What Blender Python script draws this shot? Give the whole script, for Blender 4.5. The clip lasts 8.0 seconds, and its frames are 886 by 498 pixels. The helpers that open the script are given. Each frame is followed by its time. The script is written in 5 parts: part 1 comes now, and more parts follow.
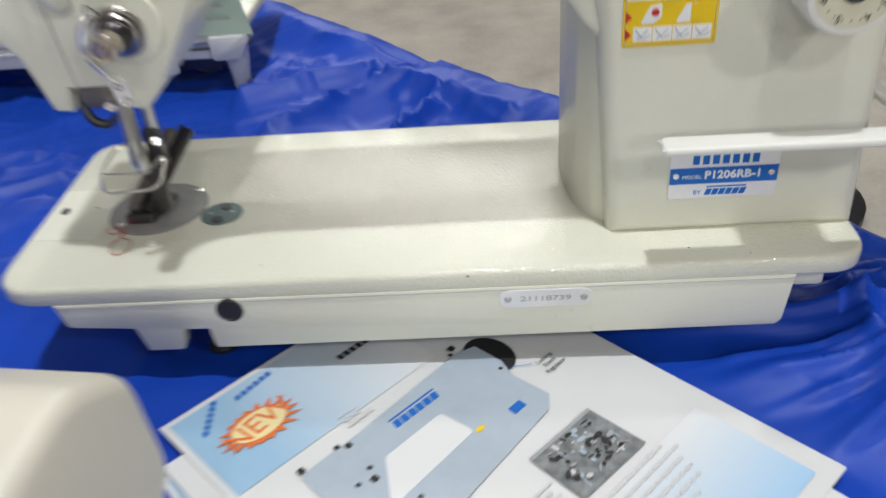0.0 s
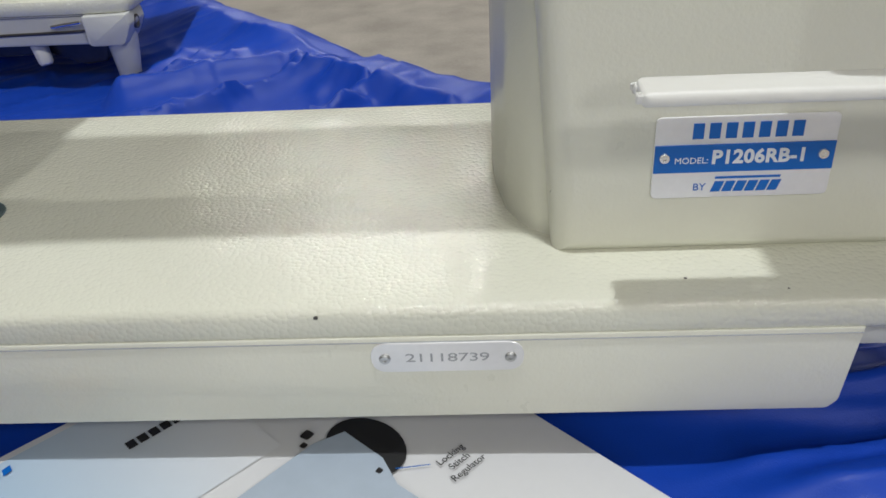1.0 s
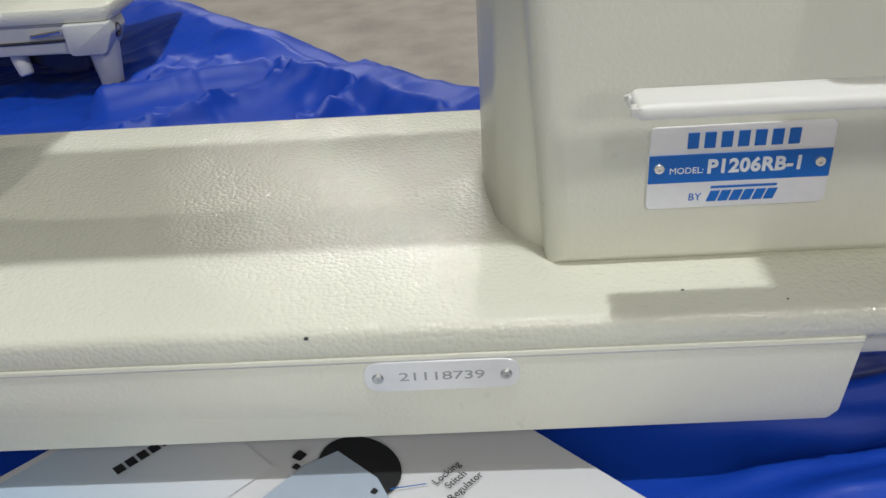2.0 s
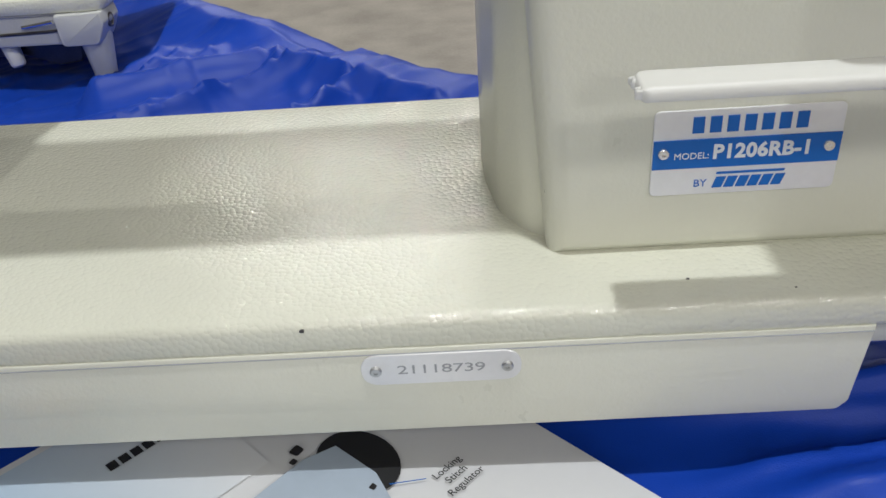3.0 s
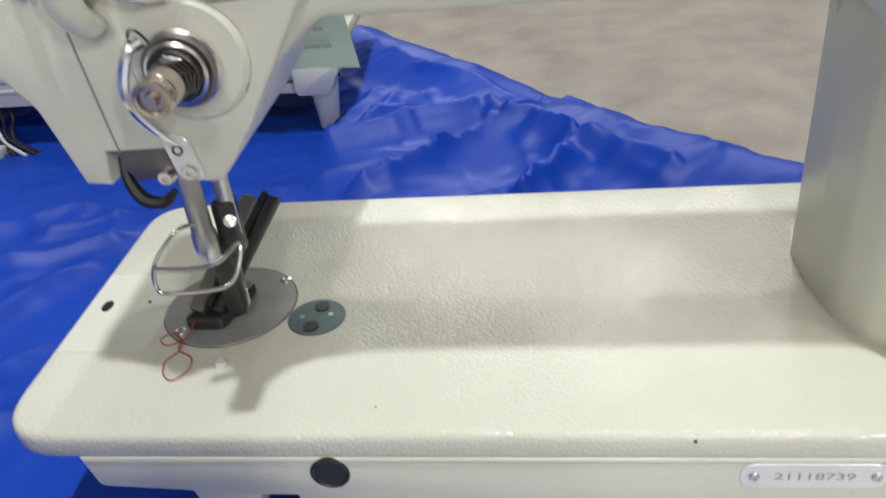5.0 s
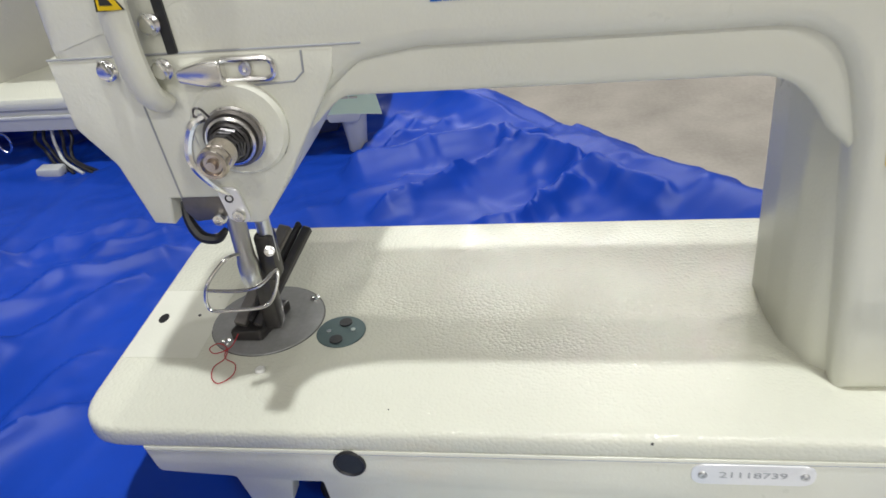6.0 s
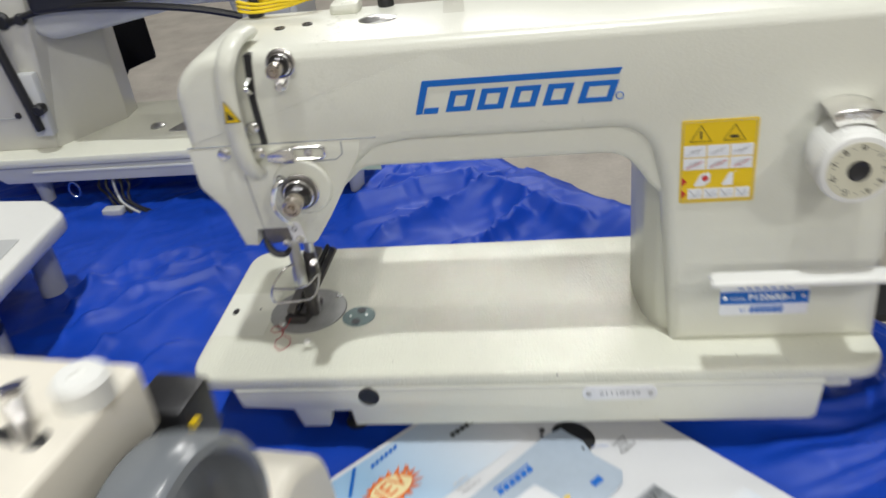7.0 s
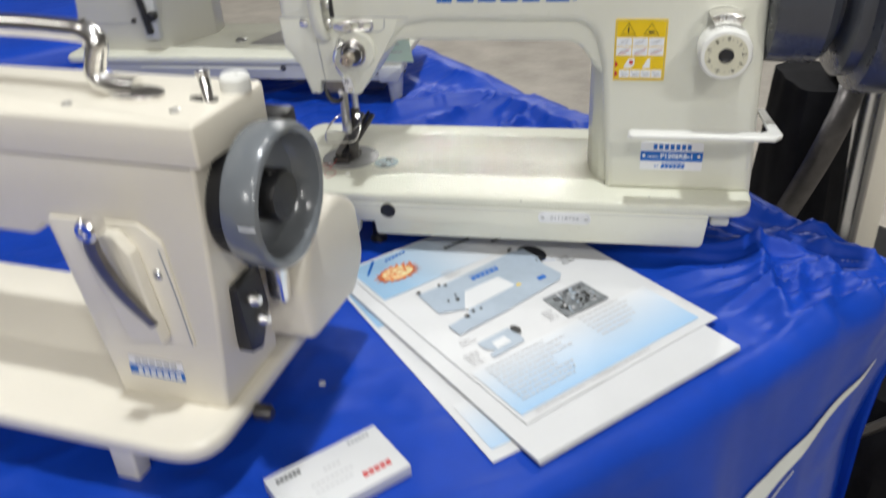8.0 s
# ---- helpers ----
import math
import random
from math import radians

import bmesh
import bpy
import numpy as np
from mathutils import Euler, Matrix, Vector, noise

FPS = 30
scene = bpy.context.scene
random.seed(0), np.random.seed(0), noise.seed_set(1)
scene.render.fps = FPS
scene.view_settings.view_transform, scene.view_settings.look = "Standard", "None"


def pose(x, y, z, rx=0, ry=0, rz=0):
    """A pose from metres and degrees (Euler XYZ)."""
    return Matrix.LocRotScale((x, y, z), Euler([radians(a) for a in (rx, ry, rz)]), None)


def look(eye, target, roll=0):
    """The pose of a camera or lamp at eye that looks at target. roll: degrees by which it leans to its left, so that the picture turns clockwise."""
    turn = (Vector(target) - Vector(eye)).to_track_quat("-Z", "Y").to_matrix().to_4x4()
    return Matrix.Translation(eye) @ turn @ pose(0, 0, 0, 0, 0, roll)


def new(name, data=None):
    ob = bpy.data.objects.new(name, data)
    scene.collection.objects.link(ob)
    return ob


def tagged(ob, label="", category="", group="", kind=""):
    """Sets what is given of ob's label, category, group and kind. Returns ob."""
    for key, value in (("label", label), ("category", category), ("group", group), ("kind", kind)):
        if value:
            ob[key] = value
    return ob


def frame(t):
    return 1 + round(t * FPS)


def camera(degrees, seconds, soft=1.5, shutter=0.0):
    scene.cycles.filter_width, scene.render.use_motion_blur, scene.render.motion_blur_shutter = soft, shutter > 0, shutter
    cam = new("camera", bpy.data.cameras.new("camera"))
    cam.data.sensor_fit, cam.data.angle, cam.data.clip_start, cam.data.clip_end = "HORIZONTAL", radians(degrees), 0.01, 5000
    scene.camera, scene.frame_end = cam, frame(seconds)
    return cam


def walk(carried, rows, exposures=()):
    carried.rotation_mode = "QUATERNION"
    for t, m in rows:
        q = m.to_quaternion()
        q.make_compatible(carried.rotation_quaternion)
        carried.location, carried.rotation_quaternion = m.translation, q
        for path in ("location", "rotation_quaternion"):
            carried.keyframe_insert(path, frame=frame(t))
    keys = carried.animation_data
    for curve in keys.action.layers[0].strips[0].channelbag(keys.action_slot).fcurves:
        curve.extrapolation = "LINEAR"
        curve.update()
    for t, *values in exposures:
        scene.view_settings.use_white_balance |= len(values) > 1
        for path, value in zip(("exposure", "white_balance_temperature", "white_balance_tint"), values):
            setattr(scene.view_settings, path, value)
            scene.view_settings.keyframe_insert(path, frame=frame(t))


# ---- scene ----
# seconds, eye, yaw, pitch, lean to the right
PATH = [
    (0.0, 0.2764, -0.3545, 1.0905, 3.82, -34.58, 4.78),
    (0.3, 0.2975, -0.2752, 1.0305, 3.67, -33.81, 3.74),
    (0.5, 0.3059, -0.2425, 1.0116, 3.91, -32.08, 3.62),
    (1.0, 0.3193, -0.2133, 0.9797, 3.42, -30.95, 3.35),
    (1.5, 0.3139, -0.2059, 0.9827, 2.82, -30.88, 3.64),
    (2.0, 0.3182, -0.2055, 0.9815, 2.53, -31.10, 3.99),
    (3.5, 0.3174, -0.1983, 0.9763, 2.76, -31.93, 4.63),
    (4.0, 0.3114, -0.1986, 0.9780, 4.17, -32.20, 5.24),
    (4.5, 0.2795, -0.2126, 1.0084, 6.28, -32.38, 5.80),
    (4.7, 0.2555, -0.2175, 1.0225, 7.32, -31.42, 5.95),
    (5.0, 0.2162, -0.2103, 1.0452, 8.59, -32.53, 6.38),
    (6.3, 0.2479, -0.2773, 1.1061, 11.21, -32.07, 6.92),
    (6.5, 0.2576, -0.2986, 1.1262, 10.85, -31.73, 6.93),
    (6.8, 0.2709, -0.3649, 1.1708, 10.29, -31.21, 7.38),
    (7.0, 0.2696, -0.4388, 1.1905, 9.26, -30.41, 7.14),
    (7.2, 0.2604, -0.5206, 1.2023, 8.22, -30.07, 6.67),
    (7.4, 0.2639, -0.5909, 1.2122, 8.02, -30.11, 6.27),
    (7.5, 0.2707, -0.6180, 1.2153, 8.26, -30.05, 6.06),
    (7.6, 0.2821, -0.6400, 1.2199, 8.83, -30.21, 5.76),
    (7.8, 0.3070, -0.6778, 1.2151, 10.13, -30.19, 4.79),
    (8.0, 0.3399, -0.7012, 1.1929, 12.39, -30.52, 3.47),
]


def eye_pose(x, y, z, yaw, pitch, lean):
    a, b = radians(yaw), radians(pitch)
    ahead = Vector((-math.sin(a) * math.cos(b), math.cos(a) * math.cos(b), math.sin(b)))
    return look((x, y, z), Vector((x, y, z)) + ahead, -lean)


cam = camera(56.29, 8.0, shutter=0.5)
walk(cam, [(t, eye_pose(*row)) for t, *row in PATH], [(0.0, -0.30), (0.6, -0.46), (4.5, -0.42), (5.2, -0.20), (6.4, -0.16), (7.0, -0.30), (8.0, -0.18)])

# ---- light ----
TZ = 0.757          # top of the table cloth
BZ = 0.83           # top of the machine bed
world = bpy.data.worlds.new("hall_air")
scene.world = world
world.use_nodes = True
world.node_tree.nodes["Background"].inputs[0].default_value = (1.0, 0.98, 0.92, 1)
world.node_tree.nodes["Background"].inputs[1].default_value = 0.2
HALL_AND_FILL_LAMPS = [  # place, width, watts: the exhibition hall's bright ceiling lights, then added fill lamps
    ((0.45, -0.55, 6.3), 0.20, 215),
    ((0.45, 1.45, 6.3), 0.16, 55),
    ((-0.4, 10.4, 6.3), 0.16, 85),
    ((-2.4, 11.6, 6.3), 0.18, 135),
    ((0.7, 7.6, 6.3), 0.14, 75),
    ((2.2, 8.2, 6.3), 0.14, 100),
    ((0.6, -6.2, 6.3), 0.6, 92),
    ((4.8, -5.6, 6.3), 0.6, 175),
    # added fill for the front faces and from the left, no known source
    ((-3.0, -12.5, 6.2), 1.2, 235),
    ((4.0, -13.0, 6.2), 1.2, 235),
    ((-5.2, -1.2, 6.3), 1.0, 50),
]
for k, (at, size, watts) in enumerate(HALL_AND_FILL_LAMPS):
    lamp = bpy.data.lights.new("hall_or_fill_lamp", "AREA")
    lamp.shape, lamp.size, lamp.energy, lamp.color = "SQUARE", size, watts, (0.95, 0.98, 1.0) if k == 0 else (1.0, 0.985, 0.95)
    new("hall_or_fill_lamp", lamp).matrix_world = look(at, (0.25, 0.05, 0.8))
scene.view_settings.exposure = 0.0


# ---- materials ----
def surface(name, base, rough=0.5, metal=0.0, vary=0.06, scale=9.0, bump=0.0, grain=400.0, coat=0.0, sheen=0.0, spec=0.5, fine=2.0, dirt=None):
    """A principled surface with colour variation at two scales and a fine relief."""
    m = bpy.data.materials.new(name)
    m.use_nodes = True
    nt = m.node_tree
    b = nt.nodes["Principled BSDF"]
    b.inputs["Metallic"].default_value = metal
    b.inputs["Coat Weight"].default_value = coat
    b.inputs["Sheen Weight"].default_value = sheen
    b.inputs["Specular IOR Level"].default_value = spec
    tc = nt.nodes.new("ShaderNodeTexCoord")
    big, small = nt.nodes.new("ShaderNodeTexNoise"), nt.nodes.new("ShaderNodeTexNoise")
    big.inputs["Scale"].default_value, big.inputs["Detail"].default_value = scale, 4
    small.inputs["Scale"].default_value, small.inputs["Detail"].default_value = scale * 14, 3
    for n in (big, small):
        nt.links.new(tc.outputs["Object"], n.inputs["Vector"])
    add = nt.nodes.new("ShaderNodeMath")
    add.operation = "MULTIPLY_ADD"
    add.inputs[1].default_value = 0.35
    nt.links.new(small.outputs["Fac"], add.inputs[0])
    nt.links.new(big.outputs["Fac"], add.inputs[2])
    ramp = nt.nodes.new("ShaderNodeMapRange")
    ramp.inputs[1].default_value, ramp.inputs[2].default_value = 0.4, 0.95
    ramp.inputs[3].default_value, ramp.inputs[4].default_value = 0.0, 1.0
    nt.links.new(add.outputs[0], ramp.inputs[0])
    mix = nt.nodes.new("ShaderNodeMix")
    mix.data_type = "RGBA"
    low = dirt or tuple(c * (1 - vary) for c in base)
    mix.inputs[6].default_value, mix.inputs[7].default_value = (*low, 1), (*(min(1, c * (1 + vary * 0.5)) for c in base), 1)
    nt.links.new(ramp.outputs[0], mix.inputs[0])
    nt.links.new(mix.outputs[2], b.inputs["Base Color"])
    rr = nt.nodes.new("ShaderNodeMapRange")
    rr.inputs[3].default_value, rr.inputs[4].default_value = rough * 1.15, rough * 0.88
    nt.links.new(add.outputs[0], rr.inputs[0])
    nt.links.new(rr.outputs[0], b.inputs["Roughness"])
    if bump:
        g = nt.nodes.new("ShaderNodeTexNoise")
        g.inputs["Scale"].default_value, g.inputs["Detail"].default_value = grain, fine
        nt.links.new(tc.outputs["Object"], g.inputs["Vector"])
        bp = nt.nodes.new("ShaderNodeBump")
        bp.inputs["Strength"].default_value, bp.inputs["Distance"].default_value = bump, 0.0012
        nt.links.new(g.outputs["Fac"], bp.inputs["Height"])
        nt.links.new(bp.outputs[0], b.inputs["Normal"])
    return m


PAINT = surface("machine_enamel", (0.715, 0.715, 0.62), 0.30, bump=0.14, grain=700, vary=0.03, scale=14)
PAINT_BED = surface("bed_enamel", (0.71, 0.71, 0.60), 0.09, bump=0.04, grain=1500, spec=0.7, vary=0.03, scale=14)
PAINT_CREAM = surface("cream_enamel", (0.78, 0.735, 0.63), 0.32, bump=0.10, grain=300, vary=0.03, scale=12)
PAINT_GREY = surface("pale_grey_enamel", (0.55, 0.56, 0.55), 0.35, bump=0.15, grain=350, vary=0.04)
PAINT_BEIGE = surface("beige_grey_enamel", (0.56, 0.55, 0.49), 0.35, bump=0.12, grain=400, vary=0.04)
PLATE_STEEL = surface("polished_plate_steel", (0.44, 0.44, 0.43), 0.26, 0.35, vary=0.25, bump=0.03, scale=30)
BRASSY = surface("warm_nickel", (0.62, 0.56, 0.50), 0.24, 1.0, vary=0.1, bump=0.03, scale=40)
WHITE = surface("white_plastic", (0.80, 0.80, 0.76), 0.38, bump=0.12, grain=260, vary=0.03)
CHROME = surface("chrome", (0.90, 0.89, 0.87), 0.22, 1.0, vary=0.08, bump=0.02)
STEEL = surface("brushed_steel", (0.66, 0.66, 0.65), 0.34, 1.0, vary=0.12, bump=0.05, scale=30)
GUN = surface("dark_steel", (0.10, 0.095, 0.095), 0.32, 0.8, vary=0.25, bump=0.1, scale=40)
NICKEL = surface("dark_nickel", (0.24, 0.225, 0.21), 0.38, 0.75, vary=0.25, bump=0.08, scale=40)
BLACK = surface("black_plastic", (0.018, 0.018, 0.02), 0.42, vary=0.3, bump=0.1)
GREY_WHEEL = surface("grey_wheel_enamel", (0.17, 0.185, 0.20), 0.22, vary=0.06, bump=0.04, coat=0.3)
MOTOR = surface("slate_motor_enamel", (0.055, 0.06, 0.075), 0.28, vary=0.1, bump=0.1, coat=0.2)
SILVER = surface("silver_plate", (0.88, 0.88, 0.89), 0.30, 0.35, vary=0.08, scale=30, bump=0.03)
BLUE_INK = surface("blue_ink", (0.0, 0.13, 0.52), 0.4, vary=0.05)
WHITE_INK = surface("white_ink", (0.8, 0.82, 0.85), 0.4, vary=0.03)
GREY_INK = surface("grey_ink", (0.34, 0.35, 0.37), 0.5, vary=0.05)
BLACK_INK = surface("black_ink", (0.02, 0.02, 0.02), 0.5, vary=0.1)
RED_INK = surface("red_ink", (0.55, 0.02, 0.02), 0.5, vary=0.1)
YELLOW = surface("yellow_film", (0.80, 0.55, 0.008), 0.35, vary=0.03)
DIAL_FACE = surface("dial_face", (0.66, 0.64, 0.50), 0.4, vary=0.03)
CLOTH = surface("royal_blue_cloth", (0.006, 0.053, 0.42), 0.45, vary=0.15, scale=5, bump=0.12, grain=1500, spec=0.26)


def wrinkled(m, scale, depth):
    """Adds ridged, drawn-out wrinkles under a surface's fine relief."""
    nt = m.node_tree
    tc, mp, n, bp = (nt.nodes.new(k) for k in ("ShaderNodeTexCoord", "ShaderNodeMapping", "ShaderNodeTexNoise", "ShaderNodeBump"))
    n.noise_type = "RIDGED_MULTIFRACTAL"
    mp.inputs["Rotation"].default_value = (0, 0, 0.5)
    mp.inputs["Scale"].default_value = (0.35, 1.2, 1.0)
    n.inputs["Scale"].default_value, n.inputs["Detail"].default_value, n.inputs["Roughness"].default_value, n.inputs["Distortion"].default_value = scale, 3, 0.45, 0.6
    bp.inputs["Strength"].default_value, bp.inputs["Distance"].default_value = 1.0, depth
    nt.links.new(tc.outputs["Object"], mp.inputs["Vector"])
    nt.links.new(mp.outputs[0], n.inputs["Vector"])
    nt.links.new(n.outputs["Fac"], bp.inputs["Height"])
    fine = [k for k in nt.nodes if k.type == "BUMP" and k != bp][0]
    nt.links.new(bp.outputs[0], fine.inputs["Normal"])


def orange_peel(m, scale, depth):
    """Small domes of sprayed enamel under a surface's fine relief; each one glints."""
    nt = m.node_tree
    tc, v, sq, inv, bp = (nt.nodes.new(k) for k in ("ShaderNodeTexCoord", "ShaderNodeTexVoronoi", "ShaderNodeMath", "ShaderNodeMath", "ShaderNodeBump"))
    v.inputs["Scale"].default_value, v.inputs["Randomness"].default_value = scale, 1.0
    sq.operation, inv.operation = "POWER", "SUBTRACT"
    sq.inputs[1].default_value, inv.inputs[0].default_value = 2.0, 1.0
    bp.inputs["Strength"].default_value, bp.inputs["Distance"].default_value = 1.0, depth
    nt.links.new(tc.outputs["Object"], v.inputs["Vector"])
    nt.links.new(v.outputs["Distance"], sq.inputs[0])
    nt.links.new(sq.outputs[0], inv.inputs[1])
    nt.links.new(inv.outputs[0], bp.inputs["Height"])
    layer = [k for k in nt.nodes if k.type == "BUMP" and k != bp][0]
    nt.links.new(bp.outputs[0], layer.inputs["Normal"])


orange_peel(PAINT_BED, 580, 0.00025)
wrinkled(CLOTH, 14, 0.0045)
PRINT_STRIPE = surface("white_cloth_print", (0.72, 0.75, 0.72), 0.6, vary=0.08, scale=30, bump=0.12, grain=1500)
COVER_STEEL = surface("dull_teal_steel", (0.11, 0.16, 0.16), 0.35, 0.5, vary=0.12, scale=30)
PAPER = surface("white_paper", (0.67, 0.675, 0.68), 0.42, vary=0.03, scale=20)
MINT = surface("mint_paper", (0.70, 0.88, 0.80), 0.55, vary=0.03)
CARPET = surface("beige_carpet", (0.44, 0.405, 0.355), 0.9, vary=0.22, scale=6, bump=0.6, grain=260, spec=0.1)
WALL_PAINT = surface("hall_wall_paint", (0.60, 0.59, 0.57), 0.8, vary=0.05, scale=0.6)
CEILING_PAINT = surface("hall_ceiling_paint", (0.42, 0.42, 0.42), 0.9, vary=0.05, scale=0.6)
FABRIC = surface("black_fabric", (0.006, 0.006, 0.0075), 0.8, vary=0.4, scale=20, bump=0.4, grain=500, spec=0.12)
ALUMINIUM = surface("satin_aluminium", (0.70, 0.71, 0.73), 0.25, 1.0, vary=0.06, bump=0.03)
RED_THREAD = surface("red_thread", (0.45, 0.03, 0.04), 0.7, vary=0.1)
YELLOW_CORD = surface("yellow_cord", (0.85, 0.62, 0.01), 0.6, vary=0.1)


# ---- building helpers ----
DRAFT = {}


def thing(name, m, draft, label, category, group="", kind=""):
    """An Empty at pose m; its parts are drawn in the frame that draft carries into the thing's own."""
    ob = new(name)
    ob.matrix_world = m
    ob.empty_display_size = 0.02
    DRAFT[ob.name] = draft
    return tagged(ob, label, category, group, kind)


def mesh_of(bm, name, material, smooth=35):
    bmesh.ops.recalc_face_normals(bm, faces=bm.faces)
    lim = math.cos(radians(smooth))
    for f in bm.faces:
        f.smooth = True
    for e in bm.edges:
        if len(e.link_faces) == 2 and e.link_faces[0].normal.dot(e.link_faces[1].normal) < lim:
            e.smooth = False
    me = bpy.data.meshes.new(name)
    bm.to_mesh(me)
    bm.free()
    me.materials.append(material)
    return me


def part(name, bm, material, parent, label="", smooth=35):
    d = DRAFT[parent.name]
    bm.transform(d)
    ob = new(name, mesh_of(bm, name, material, smooth))
    ob.parent = parent
    DRAFT[ob.name] = d
    return tagged(ob, label)


def parts(name, bms, material, parent, label=""):
    for bm in bms:
        part(name, bm, material, parent, label)


def solo(name, bm, material, label, category, group="", kind="", smooth=35):
    """A thing that is one mesh, drawn in the world's frame; its origin goes to its base."""
    vs = [v.co for v in bm.verts]
    c = Vector(((min(v.x for v in vs) + max(v.x for v in vs)) / 2, (min(v.y for v in vs) + max(v.y for v in vs)) / 2, min(v.z for v in vs)))
    bm.transform(Matrix.Translation(-c))
    ob = new(name, mesh_of(bm, name, material, smooth))
    ob.location = c
    DRAFT[ob.name] = Matrix.Translation(-c)
    return tagged(ob, label, category, group, kind)


def join(*bms):
    out = bmesh.new()
    for b in bms:
        me = bpy.data.meshes.new("tmp")
        b.to_mesh(me)
        b.free()
        out.from_mesh(me)
        bpy.data.meshes.remove(me)
    return out


def box(x0, x1, y0, y1, z0, z1, bevel=0.001, segs=2):
    bm = bmesh.new()
    bmesh.ops.create_cube(bm, size=1.0, matrix=Matrix.Translation(((x0 + x1) / 2, (y0 + y1) / 2, (z0 + z1) / 2)) @ Matrix.Diagonal((x1 - x0, y1 - y0, z1 - z0, 1)))
    if bevel:
        bmesh.ops.bevel(bm, geom=bm.edges[:], offset=bevel, segments=segs, profile=0.5, affect="EDGES")
    return bm


def rounded(pts, segs=6):
    """A closed outline from corners (a, b, radius)."""
    out, n = [], len(pts)
    for i, (a, b, r) in enumerate(pts):
        p, q, s = Vector((a, b)), Vector(pts[i - 1][:2]), Vector(pts[(i + 1) % n][:2])
        if r <= 0:
            out.append((a, b))
            continue
        d1, d2 = (q - p), (s - p)
        l1, l2 = d1.length, d2.length
        d1.normalize(), d2.normalize()
        ang = math.acos(max(-1, min(1, d1.dot(d2))))
        t = min(r / max(math.tan(ang / 2), 1e-4), l1 * 0.49, l2 * 0.49)
        a0, a1 = p + d1 * t, p + d2 * t
        for k in range(segs + 1):
            u = k / segs
            out.append(tuple((1 - u) ** 2 * a0 + 2 * u * (1 - u) * p + u * u * a1))
    return out


PLANES = {"xz": lambda a, b, d: (a, d, b), "xy": lambda a, b, d: (a, b, d), "yz": lambda a, b, d: (d, a, b)}


def slab(outline, plane, d0, d1, bevel=0.0, segs=3, bevel1=None):
    """An outline in a plane, drawn out from depth d0 to d1, with both rims rounded."""
    pts = [Vector(p) for p in outline]
    n = len(pts)
    area = sum(pts[i - 1].x * pts[i].y - pts[i].x * pts[i - 1].y for i in range(n))
    if area < 0:
        pts.reverse()
    norms = []
    for i in range(n):
        a, b = (pts[i] - pts[i - 1]), (pts[(i + 1) % n] - pts[i])
        na, nb = Vector((a.y, -a.x)).normalized(), Vector((b.y, -b.x)).normalized()
        m = na + nb
        m = m.normalized() if m.length > 1e-6 else na
        norms.append(m / max(0.5, m.dot(na)))
    put = PLANES[plane]
    sgn = 1 if d1 > d0 else -1
    b1 = bevel if bevel1 is None else bevel1
    layers = []
    for bev, base, way in ((bevel, d0, 1), (b1, d1, -1)):
        rows = []
        for k in range(segs + 1 if bev else 1):
            th = math.pi / 2 * k / segs if bev else math.pi / 2
            rows.append((bev * (1 - math.sin(th)), base + way * sgn * bev * (1 - math.cos(th))))
        layers += rows if way == 1 else rows[::-1]
    bm = bmesh.new()
    rings = []
    for inset, d in layers:
        rings.append([bm.verts.new(put(*(p - nm * inset), d)) for p, nm in zip(pts, norms)])
    for r0, r1 in zip(rings, rings[1:]):
        for i in range(n):
            bm.faces.new((r0[i - 1], r0[i], r1[i], r1[i - 1]))
    bm.faces.new(rings[0][::-1])
    bm.faces.new(rings[-1])
    return bm


def circle(cx, cy, r, n=24, r2=None):
    return [(cx + r * math.cos(2 * math.pi * i / n), cy + (r2 or r) * math.sin(2 * math.pi * i / n)) for i in range(n)]


def lathe(profile, m, n=28):
    """Radius and height pairs turned round the z axis of m."""
    bm = bmesh.new()
    rings = []
    for r, h in profile:
        if r < 1e-6:
            rings.append([bm.verts.new(m @ Vector((0, 0, h)))])
        else:
            rings.append([bm.verts.new(m @ Vector((r * math.cos(2 * math.pi * i / n), r * math.sin(2 * math.pi * i / n), h))) for i in range(n)])
    for a, b in zip(rings, rings[1:]):
        for i in range(n):
            if len(a) == 1 and len(b) == 1:
                continue
            if len(a) == 1:
                bm.faces.new((a[0], b[i - 1], b[i]))
            elif len(b) == 1:
                bm.faces.new((a[i - 1], a[i], b[0]))
            else:
                bm.faces.new((a[i - 1], a[i], b[i], b[i - 1]))
    for ring in (rings[0], rings[-1]):
        if len(ring) > 2:
            bm.faces.new(ring)
    return bm


def along(p, q):
    """A frame at p whose z axis points to q."""
    p, q = Vector(p), Vector(q)
    return Matrix.Translation(p) @ (q - p).to_track_quat("Z", "Y").to_matrix().to_4x4()


def smooth_path(pts, steps=6, closed=False):
    p = [Vector(v) for v in pts]
    n, out = len(p), []
    for i in range(n if closed else n - 1):
        a, b, c, d = (p[(i - 1) % n], p[i], p[(i + 1) % n], p[(i + 2) % n]) if closed else (p[max(i - 1, 0)], p[i], p[i + 1], p[min(i + 2, n - 1)])
        for k in range(steps):
            t = k / steps
            out.append(0.5 * (2 * b + (c - a) * t + (2 * a - 5 * b + 4 * c - d) * t * t + (3 * b - a - 3 * c + d) * t ** 3))
    if not closed:
        out.append(p[-1])
    return out


